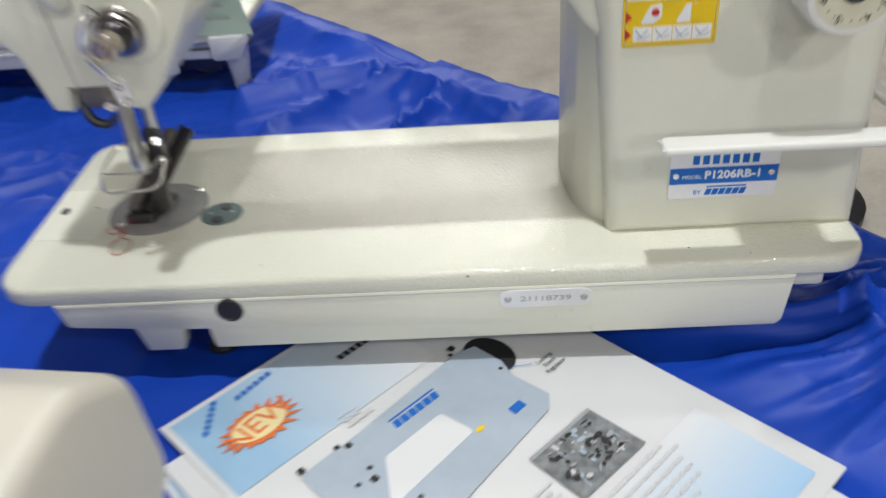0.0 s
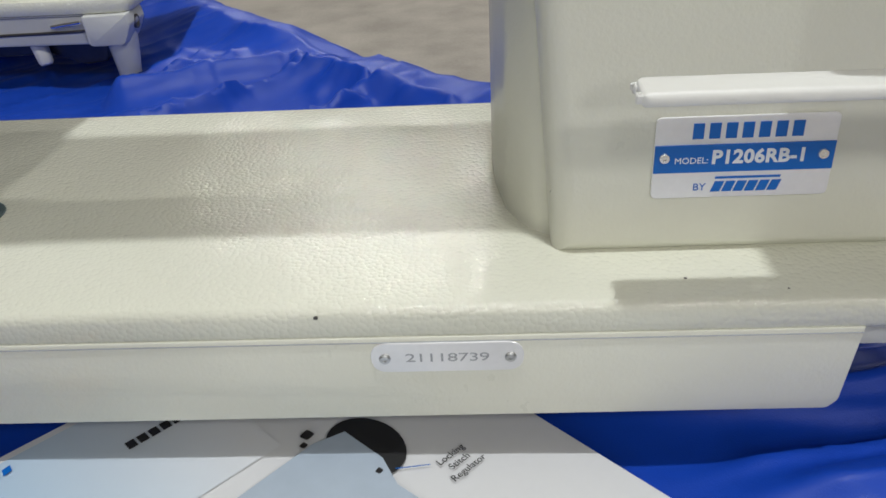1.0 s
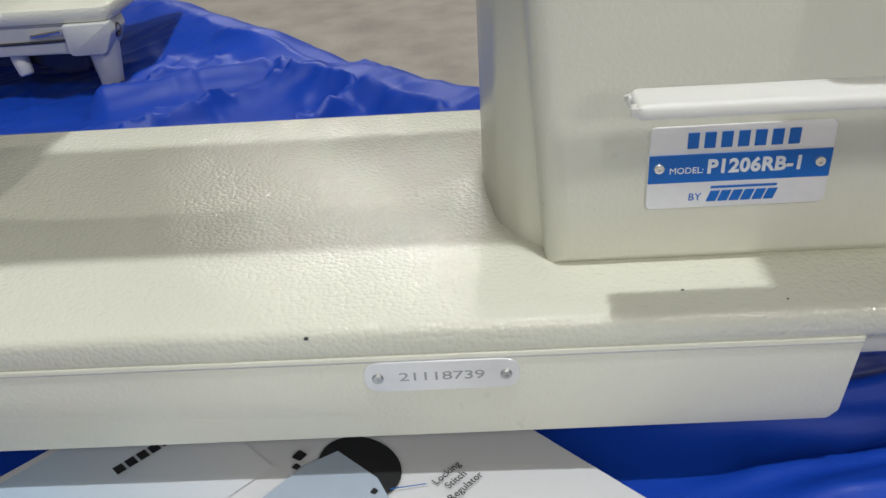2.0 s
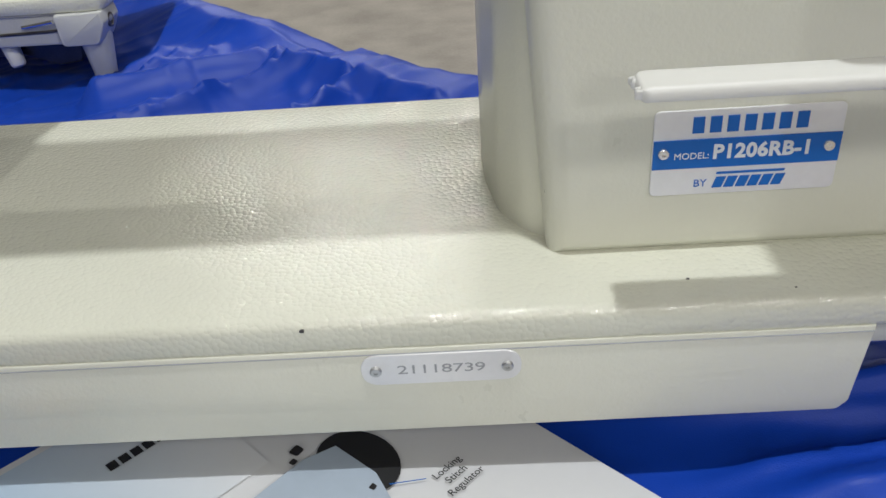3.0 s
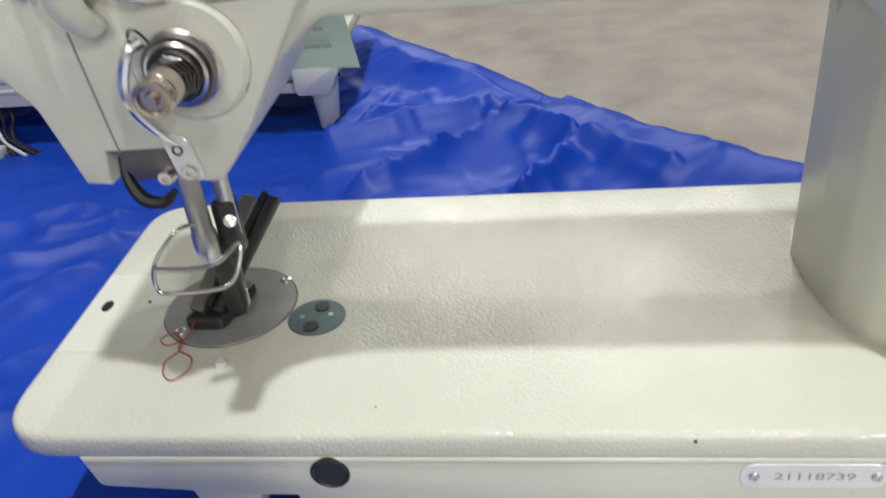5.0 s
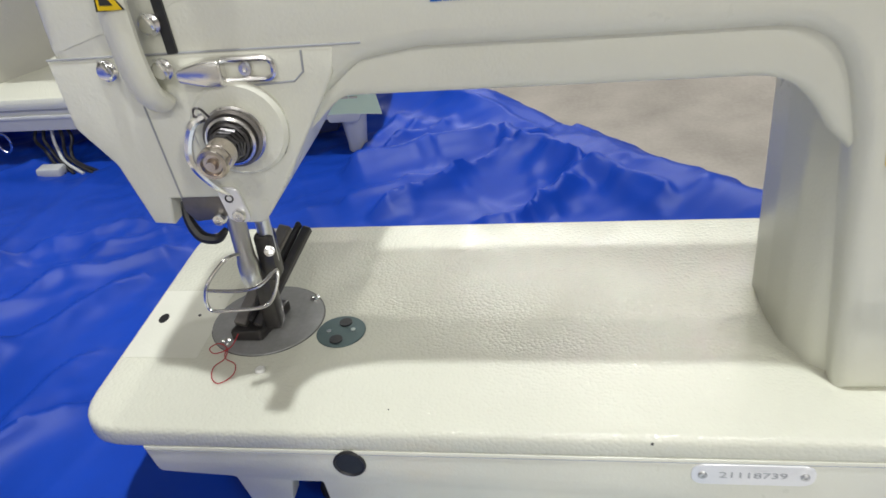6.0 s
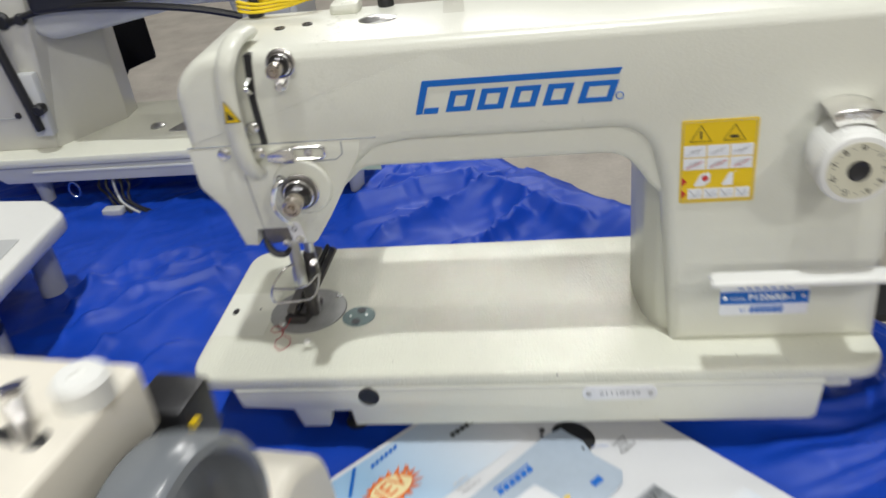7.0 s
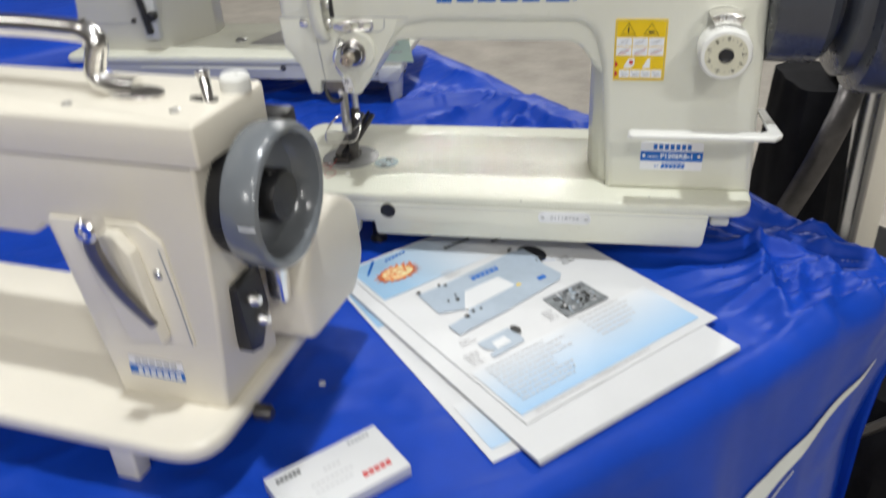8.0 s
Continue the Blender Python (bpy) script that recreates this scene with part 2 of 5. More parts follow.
def tube(pts, r, n=8, closed=False, flat=1.0):
    """A round (or flattened) bar along points; r may be a list."""
    pts = [Vector(p) for p in pts]
    bm, rings, up = bmesh.new(), [], None
    for i, p in enumerate(pts):
        d = (pts[(i + 1) % len(pts)] - pts[i - 1]) if closed else (pts[min(i + 1, len(pts) - 1)] - pts[max(i - 1, 0)])
        d.normalize()
        if up is None:
            up = Vector((0, 0, 1)) if abs(d.z) < 0.9 else Vector((0, 1, 0))
        side = d.cross(up).normalized()
        up = side.cross(d).normalized()
        rad = r[i] if isinstance(r, (list, tuple)) else r
        rings.append([bm.verts.new(p + rad * (math.cos(2 * math.pi * k / n) * side + flat * math.sin(2 * math.pi * k / n) * up)) for k in range(n)])
    pairs = list(zip(rings, rings[1:])) + ([(rings[-1], rings[0])] if closed else [])
    for a, b in pairs:
        for k in range(n):
            bm.faces.new((a[k - 1], a[k], b[k], b[k - 1]))
    if not closed:
        bm.faces.new(rings[0]), bm.faces.new(rings[-1])
    return bm


def letters(body, size, m, depth=0.0001, align="CENTER", spacing=1.0, bold=0.0):
    """Text as a mesh in the xy plane of m, centred."""
    cu = bpy.data.curves.new("tmp", "FONT")
    cu.body, cu.size, cu.extrude, cu.align_x, cu.align_y, cu.space_character = body, size, depth, align, "CENTER", spacing
    cu.resolution_u, cu.offset = 3, bold
    ob = new("tmp", cu)
    bpy.context.view_layer.update()
    me = bpy.data.meshes.new_from_object(ob.evaluated_get(bpy.context.evaluated_depsgraph_get()))
    bpy.data.objects.remove(ob)
    bpy.data.curves.remove(cu)
    bm = bmesh.new()
    bm.from_mesh(me)
    bpy.data.meshes.remove(me)
    bm.transform(m)
    return bm


def face_frame(x, y, z, lean=0.0):
    """A frame on a front face (facing -y): its x to the right, its y up."""
    return Matrix.Translation((x, y, z)) @ Matrix.Rotation(radians(90), 4, "X") @ Matrix.Rotation(radians(lean), 4, "Z")


def screw(x, y, z, r, h=0.0015):
    """A slotted screw head that faces -y."""
    m = Matrix.Translation((x, y, z)) @ Matrix.Rotation(radians(90), 4, "X")
    head = lathe([(r, -0.0005), (r, h * 0.5), (r * 0.8, h), (r * 0.35, h * 1.02), (r * 0.3, h * 0.6), (0, h * 0.55)], m, 16)
    return head


def facing(x, y, z):
    """A frame whose z axis points to -y."""
    return Matrix.Translation((x, y, z)) @ Matrix.Rotation(radians(90), 4, "X")


# ---- the hall ----
def room():
    floor = bmesh.new()
    bmesh.ops.create_grid(floor, x_segments=8, y_segments=8, size=16)
    fl = new("floor", mesh_of(floor, "floor", CARPET))
    tagged(fl, "beige low-pile carpet of the exhibition hall", "floor", kind="structure")
    solo("ceiling", box(-16, 16, -16, 16, 6.6, 6.8, 0), CEILING_PAINT, "plain grey hall ceiling", "ceiling", kind="structure")
    solo("wall_north", box(-16, 16, 16, 16.2, 0, 6.6, 0), WALL_PAINT, "plain pale hall wall", "wall", kind="structure")
    solo("wall_south", box(-16, 16, -16.2, -16, 0, 6.6, 0), WALL_PAINT, "plain pale hall wall", "wall", kind="structure")
    solo("wall_east", box(16, 16.2, -16, 16, 0, 6.6, 0), WALL_PAINT, "plain pale hall wall", "wall", kind="structure")
    solo("wall_west", box(-16.2, -16, -16, 16, 0, 6.6, 0), WALL_PAINT, "plain pale hall wall", "wall", kind="structure")


room()

# ---- the covered table ----
CORNER, E1, E2 = Vector((0.630, 0.016)), Vector((-0.674, 0.738)).normalized(), Vector((-0.738, -0.674)).normalized()
L1, L2, DROP = 1.20, 1.9, 0.70


def crease(a, b, seed, k=3.0):
    """Sharp ridges of noise, 0 to 1, drawn out by the scales of a and b."""
    n = noise.noise(Vector((a, b, seed)))
    return (1 - min(1.0, 1.9 * (math.sqrt(n * n + 0.003) - 0.05))) ** k


FOLDS = [  # from, to, height, width: the sharp creases of the cloth
    ((0.08, 0.304), (0.139, 0.355), 0.01, 0.007),
    ((0.139, 0.355), (0.182, 0.399), 0.01, 0.007),
    ((0.187, 0.402), (0.216, 0.384), 0.011, 0.006),
    ((0.216, 0.384), (0.24, 0.355), 0.011, 0.006),
    ((0.194, 0.292), (0.218, 0.316), 0.01, 0.006),
    ((0.218, 0.316), (0.24, 0.348), 0.01, 0.006),
    ((0.244, 0.351), (0.272, 0.326), 0.008, 0.006),
    ((0.272, 0.326), (0.306, 0.291), 0.008, 0.006),
    ((0.247, 0.354), (0.282, 0.352), 0.008, 0.007),
    ((0.282, 0.352), (0.325, 0.33), 0.008, 0.007),
    ((0.325, 0.33), (0.359, 0.315), 0.008, 0.007),
    ((0.222, 0.444), (0.187, 0.404), 0.01, 0.007),
    ((0.103, 0.52), (0.167, 0.48), 0.007, 0.004),
    ((0.167, 0.48), (0.222, 0.444), 0.007, 0.004),
    ((0.224, 0.436), (0.251, 0.454), 0.006, 0.01),
    ((0.251, 0.454), (0.299, 0.417), 0.006, 0.01),
    ((0.039, 0.378), (0.1, 0.409), 0.012, 0.014),
    ((0.1, 0.409), (0.17, 0.438), 0.012, 0.014),
    ((0.17, 0.438), (0.207, 0.44), 0.012, 0.014),
    ((0.16, 0.293), (0.206, 0.304), 0.006, 0.006),
    ((0.206, 0.304), (0.24, 0.325), 0.006, 0.006),
    ((0.066, 0.412), (0.085, 0.474), 0.007, 0.005),
    ((0.074, 0.427), (0.118, 0.465), 0.006, 0.005),
    ((0.046, 0.413), (0.062, 0.495), 0.006, 0.006),
    ((0.201, 0.413), (0.228, 0.465), 0.005, 0.005),
    ((0.21, 0.401), (0.243, 0.455), 0.004, 0.005),
    ((0.276, 0.353), (0.257, 0.397), 0.005, 0.005),
    ((0.045, 0.325), (0.092, 0.35), 0.006, 0.008),
    ((0.092, 0.35), (0.139, 0.361), 0.006, 0.008),
    ((0.325, 0.33), (0.333, 0.292), 0.005, 0.006),
    ((-0.112, 0.039), (-0.058, 0.082), 0.006, 0.005),
    ((-0.152, 0.103), (-0.141, 0.138), 0.007, 0.006),
    ((-0.141, 0.138), (-0.091, 0.216), 0.007, 0.006),
    ((-0.189, 0.161), (-0.149, 0.222), 0.006, 0.006),
    ((-0.149, 0.222), (-0.071, 0.253), 0.006, 0.006),
    ((-0.218, 0.223), (-0.188, 0.265), 0.006, 0.008),
    ((-0.188, 0.265), (-0.129, 0.301), 0.006, 0.008),
    ((-0.103, 0.065), (-0.08, 0.134), 0.005, 0.006),
    ((-0.208, 0.191), (-0.206, 0.239), 0.007, 0.006),
    ((-0.144, 0.264), (-0.086, 0.29), 0.005, 0.006),
    ((0.495, 0.061), (0.552, 0.05), 0.01, 0.008),
    ((0.552, 0.05), (0.602, 0.023), 0.01, 0.008),
    ((0.496, 0.044), (0.544, 0.007), 0.008, 0.007),
    ((0.544, 0.007), (0.588, -0.035), 0.008, 0.007),
    ((0.492, 0.055), (0.488, -0.018), 0.012, 0.01),
    ((0.488, -0.018), (0.496, -0.08), 0.012, 0.01),
    ((0.509, 0.08), (0.567, 0.074), 0.007, 0.006),
    ((0.529, 0.006), (0.506, -0.07), 0.006, 0.008),
    ((0.557, -0.001), (0.519, -0.102), 0.005, 0.008),
    ((0.576, -0.046), (0.498, -0.176), 0.004, 0.008),
]


def sharp_folds(x, y):
    """Ridges with one steep flank along the crease lines, fading to their ends."""
    h = 0.0
    for (ax, ay), (bx, by), high, wide in FOLDS:
        dx, dy = bx - ax, by - ay
        ln = math.hypot(dx, dy)
        t = ((x - ax) * dx + (y - ay) * dy) / (ln * ln)
        if -0.15 < t < 1.15:
            off = ((x - ax) * dy - (y - ay) * dx) / ln + 0.003 * math.sin(t * 5 + ax * 20)
            if abs(off) < wide * 8:
                end = max(0.0, min(1.0, (t + 0.15) / 0.25, (1.15 - t) / 0.3))
                h += 1.6 * high * end * math.exp(-(math.sqrt(off * off + 0.000005) - 0.0022) / (wide * 1.7 if off > 0 else wide * 0.5))
    return h


def fold(x, y):
    """Height of the cloth's wrinkles over the flat top."""
    q = Vector((x, y)) - CORNER
    s, d = q.dot(E1), q.dot(E2)
    ang, rad = math.atan2(d, s), q.length
    w = 0.35 * noise.noise(Vector((x * 4, y * 4, 2)))
    h = 0.0020 * noise.noise(Vector((x * 6, y * 6, 3)))
    near = max(0.0, min(1.0, (y + 0.02) / 0.10))          # flatter under the papers in front
    # long creases that sweep from the left towards the back edge
    a, b = x * 0.88 + y * 0.48, y * 0.88 - x * 0.48
    back = max(0.0, min(1.0, (y - 0.17) / 0.08))
    h += sharp_folds(x, y) * (1 - 0.8 * math.exp(-((d - 0.020) / 0.035) ** 2) * min(1.0, max(0.0, (0.85 - s) / 0.1)) * min(1.0, max(0.0, (s - 0.22) / 0.08)))
    h += back * (0.0025 * crease(a * 2.4 + w, b * 9, 1, 2) + 0.0012 * crease(a * 3.0 + w, b * 14, 4, 5) + 0.0018 * crease(b * 5 + w, a * 17, 31, 6) + 0.0012 * crease(a * 9, b * 45, 6))
    # creases to the left of the bed
    left = max(0.0, min(1.0, (-0.01 - x) / 0.06)) * near
    h += left * (0.0050 * crease((x * 0.8 - y * 0.6) * 10 + w, (x * 0.6 + y * 0.8) * 4, 7, 5) + 0.0030 * crease(x * 16, y * 10 + w, 9))
    # gathered crest along the back edge
    crest = np.interp(s, [0.15, 0.28, 0.352, 0.417, 0.49, 0.568, 0.612, 0.65, 0.688, 0.777, 0.90, 1.05], [0.0, 0.030, 0.036, 0.028, 0.025, 0.014, 0.001, 0.010, 0.021, 0.020, 0.013, 0.0])
    off = d - 0.028
    ragged = 1 + 0.14 * noise.noise(Vector((s * 9, d * 9, 8)))
    h += crest * ragged * math.exp(-(off / (0.055 if off > 0 else 0.030)) ** 2)
    # creases that fan from the corner
    fan = math.exp(-((rad - 0.16) / 0.10) ** 2)
    h += fan * (0.013 * crease(ang * 4.0, rad * 2.5 + w, 11) + 0.005 * crease(ang * 10, rad * 5, 12))
    # packing folds on the open front and beside the bed
    h += (1 - back) * (0.0026 * crease(a * 5 + w, b * 16, 14, 5) + 0.0016 * crease(x * 17 + w, y * 12, 15, 4))
    # pressed flat under the pile of brochures and the cards
    p, q = 0.7071 * (x + y - 0.040), 0.7071 * (x - y - 0.160)
    out = math.hypot(max(0.0, abs(p - 0.110) - 0.120), max(0.0, abs(q - 0.140) - 0.155))
    card = math.hypot(max(0.0, abs(p + 0.120) - 0.055), max(0.0, abs(q - 0.215) - 0.050))
    return h * min(1.0, out / 0.035) * min(1.0, card / 0.03)


def table():
    top = thing("table", Matrix.Translation((CORNER.x, CORNER.y, 0)) @ Matrix.Rotation(math.atan2(E1.y, E1.x), 4, "Z"), Matrix.Identity(4),
                "folding table under a royal blue cloth", "table")
    part("tabletop", box(0.015, L1 - 0.015, 0.015, L2 - 0.015, TZ - 0.035, TZ - 0.006, 0.004), WHITE, top)
    for u in (0.12, L1 - 0.12):
        for v in (0.12, L2 - 0.12):
            part("leg", lathe([(0.016, 0.0), (0.016, TZ - 0.035)], Matrix.Translation((u, v, 0)), 12), STEEL, top)


def cloth_at(u, v):
    """The place of the cloth at u and v along the table's edges; what lies beyond an edge hangs down."""
    cu, cv = min(max(0.0, u), L1), min(max(0.0, v), L2)
    ou, ov = cu - u, cv - v
    o = math.hypot(ou, ov)
    flat = CORNER + E1 * cu + E2 * cv
    lift = fold(flat.x, flat.y)
    if o <= 0:
        return Vector((flat.x, flat.y, TZ + lift))
    way = -(E1 * ou + E2 * ov) / o
    side = cu if abs(ov) > abs(ou) else cv
    r = 0.014
    if o < r * 1.57:
        out, down = r * math.sin(o / r), r * (1 - math.cos(o / r))
    else:
        out, down = r, r + (o - r * 1.57)
    wave = min(1.0, o / 0.25) * min(1.0, side / 0.25)
    tuck = 0.035 * min(1.0, o / 0.2) * max(0.0, 1 - side / 0.2)
    out += wave * (0.022 + 0.020 * math.sin(side * 26 + 1.5 * noise.noise(Vector((side * 6, o * 2, 0)))) + 0.05 * o) + 0.004 * crease(side * 9, o * 2, 21) * min(1, o / 0.03)
    flat = flat + way * (out - tuck)
    return Vector((flat.x, flat.y, max(0.02, TZ + lift * (1 - min(1, o / 0.05)) - down)))


def cloth():
    bm = bmesh.new()
    step = 0.0030
    us = [-DROP + i * 0.03 for i in range(int((DROP - 0.36) / 0.03))] + [-0.36 + i * 0.012 for i in range(30)]
    line = us + [i * step for i in range(int(L1 / step) + 1)] + [L1 + 0.01 * i for i in range(1, 8)] + [L1 + 0.07 + 0.05 * i for i in range(1, 12)]
    line_v = us + [i * step for i in range(int(1.15 / step))] + [1.15 + i * 0.05 for i in range(int((L2 - 1.15) / 0.05))] + [L2 + 0.05 * i for i in range(14)]
    grid = [[bm.verts.new(cloth_at(u, v)) for v in line_v] for u in line]
    for a, b in zip(grid, grid[1:]):
        for i in range(len(a) - 1):
            bm.faces.new((a[i], a[i + 1], b[i + 1], b[i]))
    ob = new("table_cloth", mesh_of(bm, "table_cloth", CLOTH, 80))
    md = ob.modifiers.new("thickness", "SOLIDIFY")
    md.thickness, md.offset = 0.0012, -1
    DRAFT[ob.name] = Matrix.Identity(4)
    tagged(ob, "wrinkled royal blue polyester cloth over the table", "tablecloth")
    # white stripes printed on the hanging side
    for drop0, rise, v0, w0, w1 in ((0.078, 0.46, 0.05, 0.004, 0.085), (0.150, 0.70, 0.16, 0.002, 0.022)):
        st = bmesh.new()
        rows = []
        for i in range(90):
            v = v0 + 0.75 * i / 89
            mid, w = drop0 + rise * (v - v0), w0 + (w1 - w0) * min(1.0, (v - v0) / 0.45)
            rows.append([st.verts.new(cloth_at(-(mid + w * (k / 8 - 0.5)), v) + Vector((0.674, -0.738, 0.3)) * 0.002) for k in range(9)])
        for a, b in zip(rows, rows[1:]):
            for k in range(8):
                st.faces.new((a[k], a[k + 1], b[k + 1], b[k]))
        part("printed_stripe", st, PRINT_STRIPE, ob, "white printed stripe", 80)
    return ob



def far_table():
    """A second covered table beyond the machines."""
    SPOT = Matrix.Translation((-1.73, 1.20, 0)) @ Matrix.Rotation(radians(30.7), 4, "Z")
    base = thing("table", SPOT, Matrix.Identity(4), "second folding table under a blue cloth", "table")
    part("tabletop", box(-0.70, 0.70, -0.95, 0.95, TZ - 0.035, TZ - 0.006, 0.004), WHITE, base)
    for u in (-0.6, 0.6):
        for v in (-0.8, 0.8):
            part("leg", lathe([(0.016, 0.0), (0.016, TZ - 0.035)], Matrix.Translation((u, v, 0)), 12), STEEL, base)
    bm = bmesh.new()
    rows = []
    for i in range(91):
        row = []
        for j in range(121):
            u, v = -1.35 + 2.7 * i / 90, -1.6 + 3.2 * j / 120
            cu, cv = max(-0.73, min(0.73, u)), max(-0.98, min(0.98, v))
            o = math.hypot(u - cu, v - cv)
            k = min(1.0, o / 0.2) * (0.03 + 0.02 * math.sin((u + v) * 24))
            w = Vector((u - cu, v - cv)) / o * k if o > 0 else Vector((0, 0))
            row.append(bm.verts.new((cu + w.x, cv + w.y, max(0.02, TZ - o + (0.008 * crease(u * 3, v * 8, 41, 3) if o == 0 else 0)))))
        rows.append(row)
    for a, b in zip(rows, rows[1:]):
        for j in range(120):
            bm.faces.new((a[j], a[j + 1], b[j + 1], b[j]))
    ob = new("table_cloth", mesh_of(bm, "table_cloth", CLOTH, 80))
    ob.matrix_world = SPOT
    tagged(ob, "blue polyester cloth over the second table", "tablecloth")


table()
cloth()
far_table()


# ---- the large flatbed machine ----
def tension_unit(root, x, y, z, big):
    """Chrome tension discs on a post with a knurled nut, facing the front."""
    k = 1.0 if big else 0.72
    post = part("tension_post", lathe([(0.004 * k, 0.0), (0.004 * k, 0.026 * k)], facing(x, y, z), 14), STEEL, root)
    for d, r, mat in ((0.001, 0.0124, CHROME), (0.0035, 0.0118, NICKEL), (0.0058, 0.0100, CHROME), (0.0078, 0.0082, GUN)):
        part("tension_disc", lathe([(0.004 * k, d * k), (r * 0.86 * k, d * k + 0.0002), (r * k, d * k + 0.0010), (r * k, d * k + 0.0016), (r * 0.90 * k, d * k + 0.0020), (r * 0.78 * k, d * k + 0.0012), (0.005 * k, d * k + 0.0016)], facing(x, y, z), 32), mat, post)
    coil = [facing(x, y, z) @ Vector((0.0068 * k * (1 - 0.25 * t / 40) * math.cos(t * 0.8), 0.0068 * k * (1 - 0.25 * t / 40) * math.sin(t * 0.8), (0.008 + 0.0095 * t / 40) * k)) for t in range(41)]
    part("spring", tube(coil, 0.0009 * k, 6), GUN, post)
    prof = [(a * k, b * k) for a, b in ((0.0050, 0.0155), (0.0060, 0.0165), (0.0060, 0.0225), (0.0056, 0.0230), (0.0061, 0.0236), (0.0061, 0.0262), (0.0056, 0.0272), (0.0042, 0.0274), (0.0036, 0.0262), (0.0024, 0.0262), (0.0018, 0.0285), (0, 0.0285))]
    part("thumb_nut", lathe(prof, facing(x, y, z), 24), BRASSY, post, "knurled nickel nut")
    return post


def rough_cast(bm):
    """Uneven casting edges."""
    for v in bm.verts:
        v.co += 0.0007 * Vector(noise.noise_vector(v.co * 260))
    return bm


def big_machine():
    root = thing("sewing_machine", Matrix.Translation((0.238, 0.089, TZ)), Matrix.Translation((-0.238, -0.089, -TZ)),
                 "pale grey-white industrial flatbed sewing machine with blue lettering", "sewing machine")
    # bed
    bed = part("bed_plate", slab(rounded([(0, 0, 0.026), (0.476, 0, 0.022), (0.476, 0.178, 0.022), (0, 0.178, 0.024)], 8), "xy", BZ - 0.0125, BZ, 0.003, 3, 0.0035), PAINT_BED, root, "orange-peel enamelled bed plate")
    skirt = rounded([(0.034, 0.819, 0), (0.038, 0.803, 0.004), (0.0755, 0.8005, 0.002), (0.080, 0.784, 0.002), (0.1005, 0.784, 0.002), (0.103, 0.7985, 0.001), (0.1175, 0.7985, 0.001),
                     (0.119, 0.7845, 0.003), (0.4315, 0.7855, 0.003), (0.4348, 0.789, 0.003), (0.4378, 0.819, 0)], 3)
    part("front_skirt", slab(skirt, "xz", -0.0005, 0.010, 0.0012, 2), PAINT, root)
    part("back_skirt", slab([(0.036, 0.819), (0.038, 0.79), (0.437, 0.79), (0.44, 0.819)], "xz", 0.168, 0.176, 0.001, 2), PAINT, root)
    part("end_skirt", box(0.429, 0.4372, 0.011, 0.168, 0.79, 0.8175), PAINT, root)
    part("end_skirt", box(0.036, 0.044, 0.011, 0.168, 0.803, 0.8175), PAINT, root)
    part("end_lug", box(0.4405, 0.458, 0.010, 0.060, 0.803, 0.8175, 0.003), PAINT, root)
    # shallow black cup for the dark of a recessed hole under the rim
    part("skirt_hole_disc", lathe([(0.0076, -0.0005), (0.0076, 0.0008), (0.0070, 0.0012), (0.0062, 0.0004), (0, 0.0002)], facing(0.1325, -0.0005, 0.8115), 24), BLACK, root, "black disc drawn for the recessed hole in the skirt")
    for x, y in ((0.111, 0.03), (0.111, 0.15), (0.395, 0.06), (0.395, 0.15)):
        part("foot", lathe([(0.009, TZ + 0.001), (0.009, TZ + 0.006), (0.006, TZ + 0.010), (0.006, 0.8185)], Matrix.Translation((x, y, 0)), 16), BLACK if x < 0.2 else STEEL, root)
    part("rim_seam", tube([(0.036, -0.0006, 0.8172), (0.437, -0.0006, 0.8172)], 0.00028, 5), GREY_INK, root)
    for x, y, z, r in ((0.3835, 0.0133, BZ, 0.0006), (0.4140, 0.0060, BZ, 0.0004), (0.2647, -0.0001, 0.8275, 0.0007), (0.3420, 0.0355, 0.8520, 0.0005), (0.2380, 0.0002, 0.8180, 0.0008), (0.1500, 0.0150, BZ, 0.0004)):
        part("paint_chip", slab([(x - r, y - r * 0.5), (x + r * 0.8, y - r * 0.7), (x + r, y + r * 0.4), (x - r * 0.4, y + r * 0.8)], "xy", z - 0.0006, z + 0.0002, 0), GUN, root)
    # serial plate
    sp = part("serial_plate", slab(rounded([(0.281, 0.8055, 0.0058), (0.3308, 0.8055, 0.0058), (0.3308, 0.8172, 0.0058), (0.281, 0.8172, 0.0058)], 6), "xz", -0.0013, -0.0006, 0.0002, 1), SILVER, root, "small silver serial number plate")
    for x in (0.2856, 0.3265):
        part("rivet", screw(x, -0.0013, 0.8112, 0.0019, 0.0010), STEEL, sp)
    part("number", letters("21118739", 0.0058, face_frame(0.306, -0.00135, 0.8112) @ Matrix.Diagonal((1.25, 0.82, 1, 1)), 0.00006, spacing=0.95), GREY_INK, sp)
    # arm and column in one casting
    body = rounded([(0.3425, BZ - 0.002, 0), (0.3375, 0.90, 0.05), (0.334, 0.948, 0.03), (0.3245, 0.9895, 0.034), (0.18, 0.9895, 0.030), (0.158, 0.986, 0.015), (0.128, 0.962, 0.010), (0.112, 0.948, 0.010),
                    (0.062, 0.948, 0.010), (0.048, 0.972, 0.02), (0.0365, 0.996, 0.008), (0.0365, 1.036, 0.03), (0.058, 1.0540, 0.03), (0.20, 1.0535, 0.05), (0.4665, 1.0535, 0.020), (0.470, 1.0, 0.1), (0.4765, BZ - 0.002, 0)], 8)
    part("arm", slab(body, "xz", 0.030, 0.122, 0.0085, 5), PAINT, root, "cast arm and column")
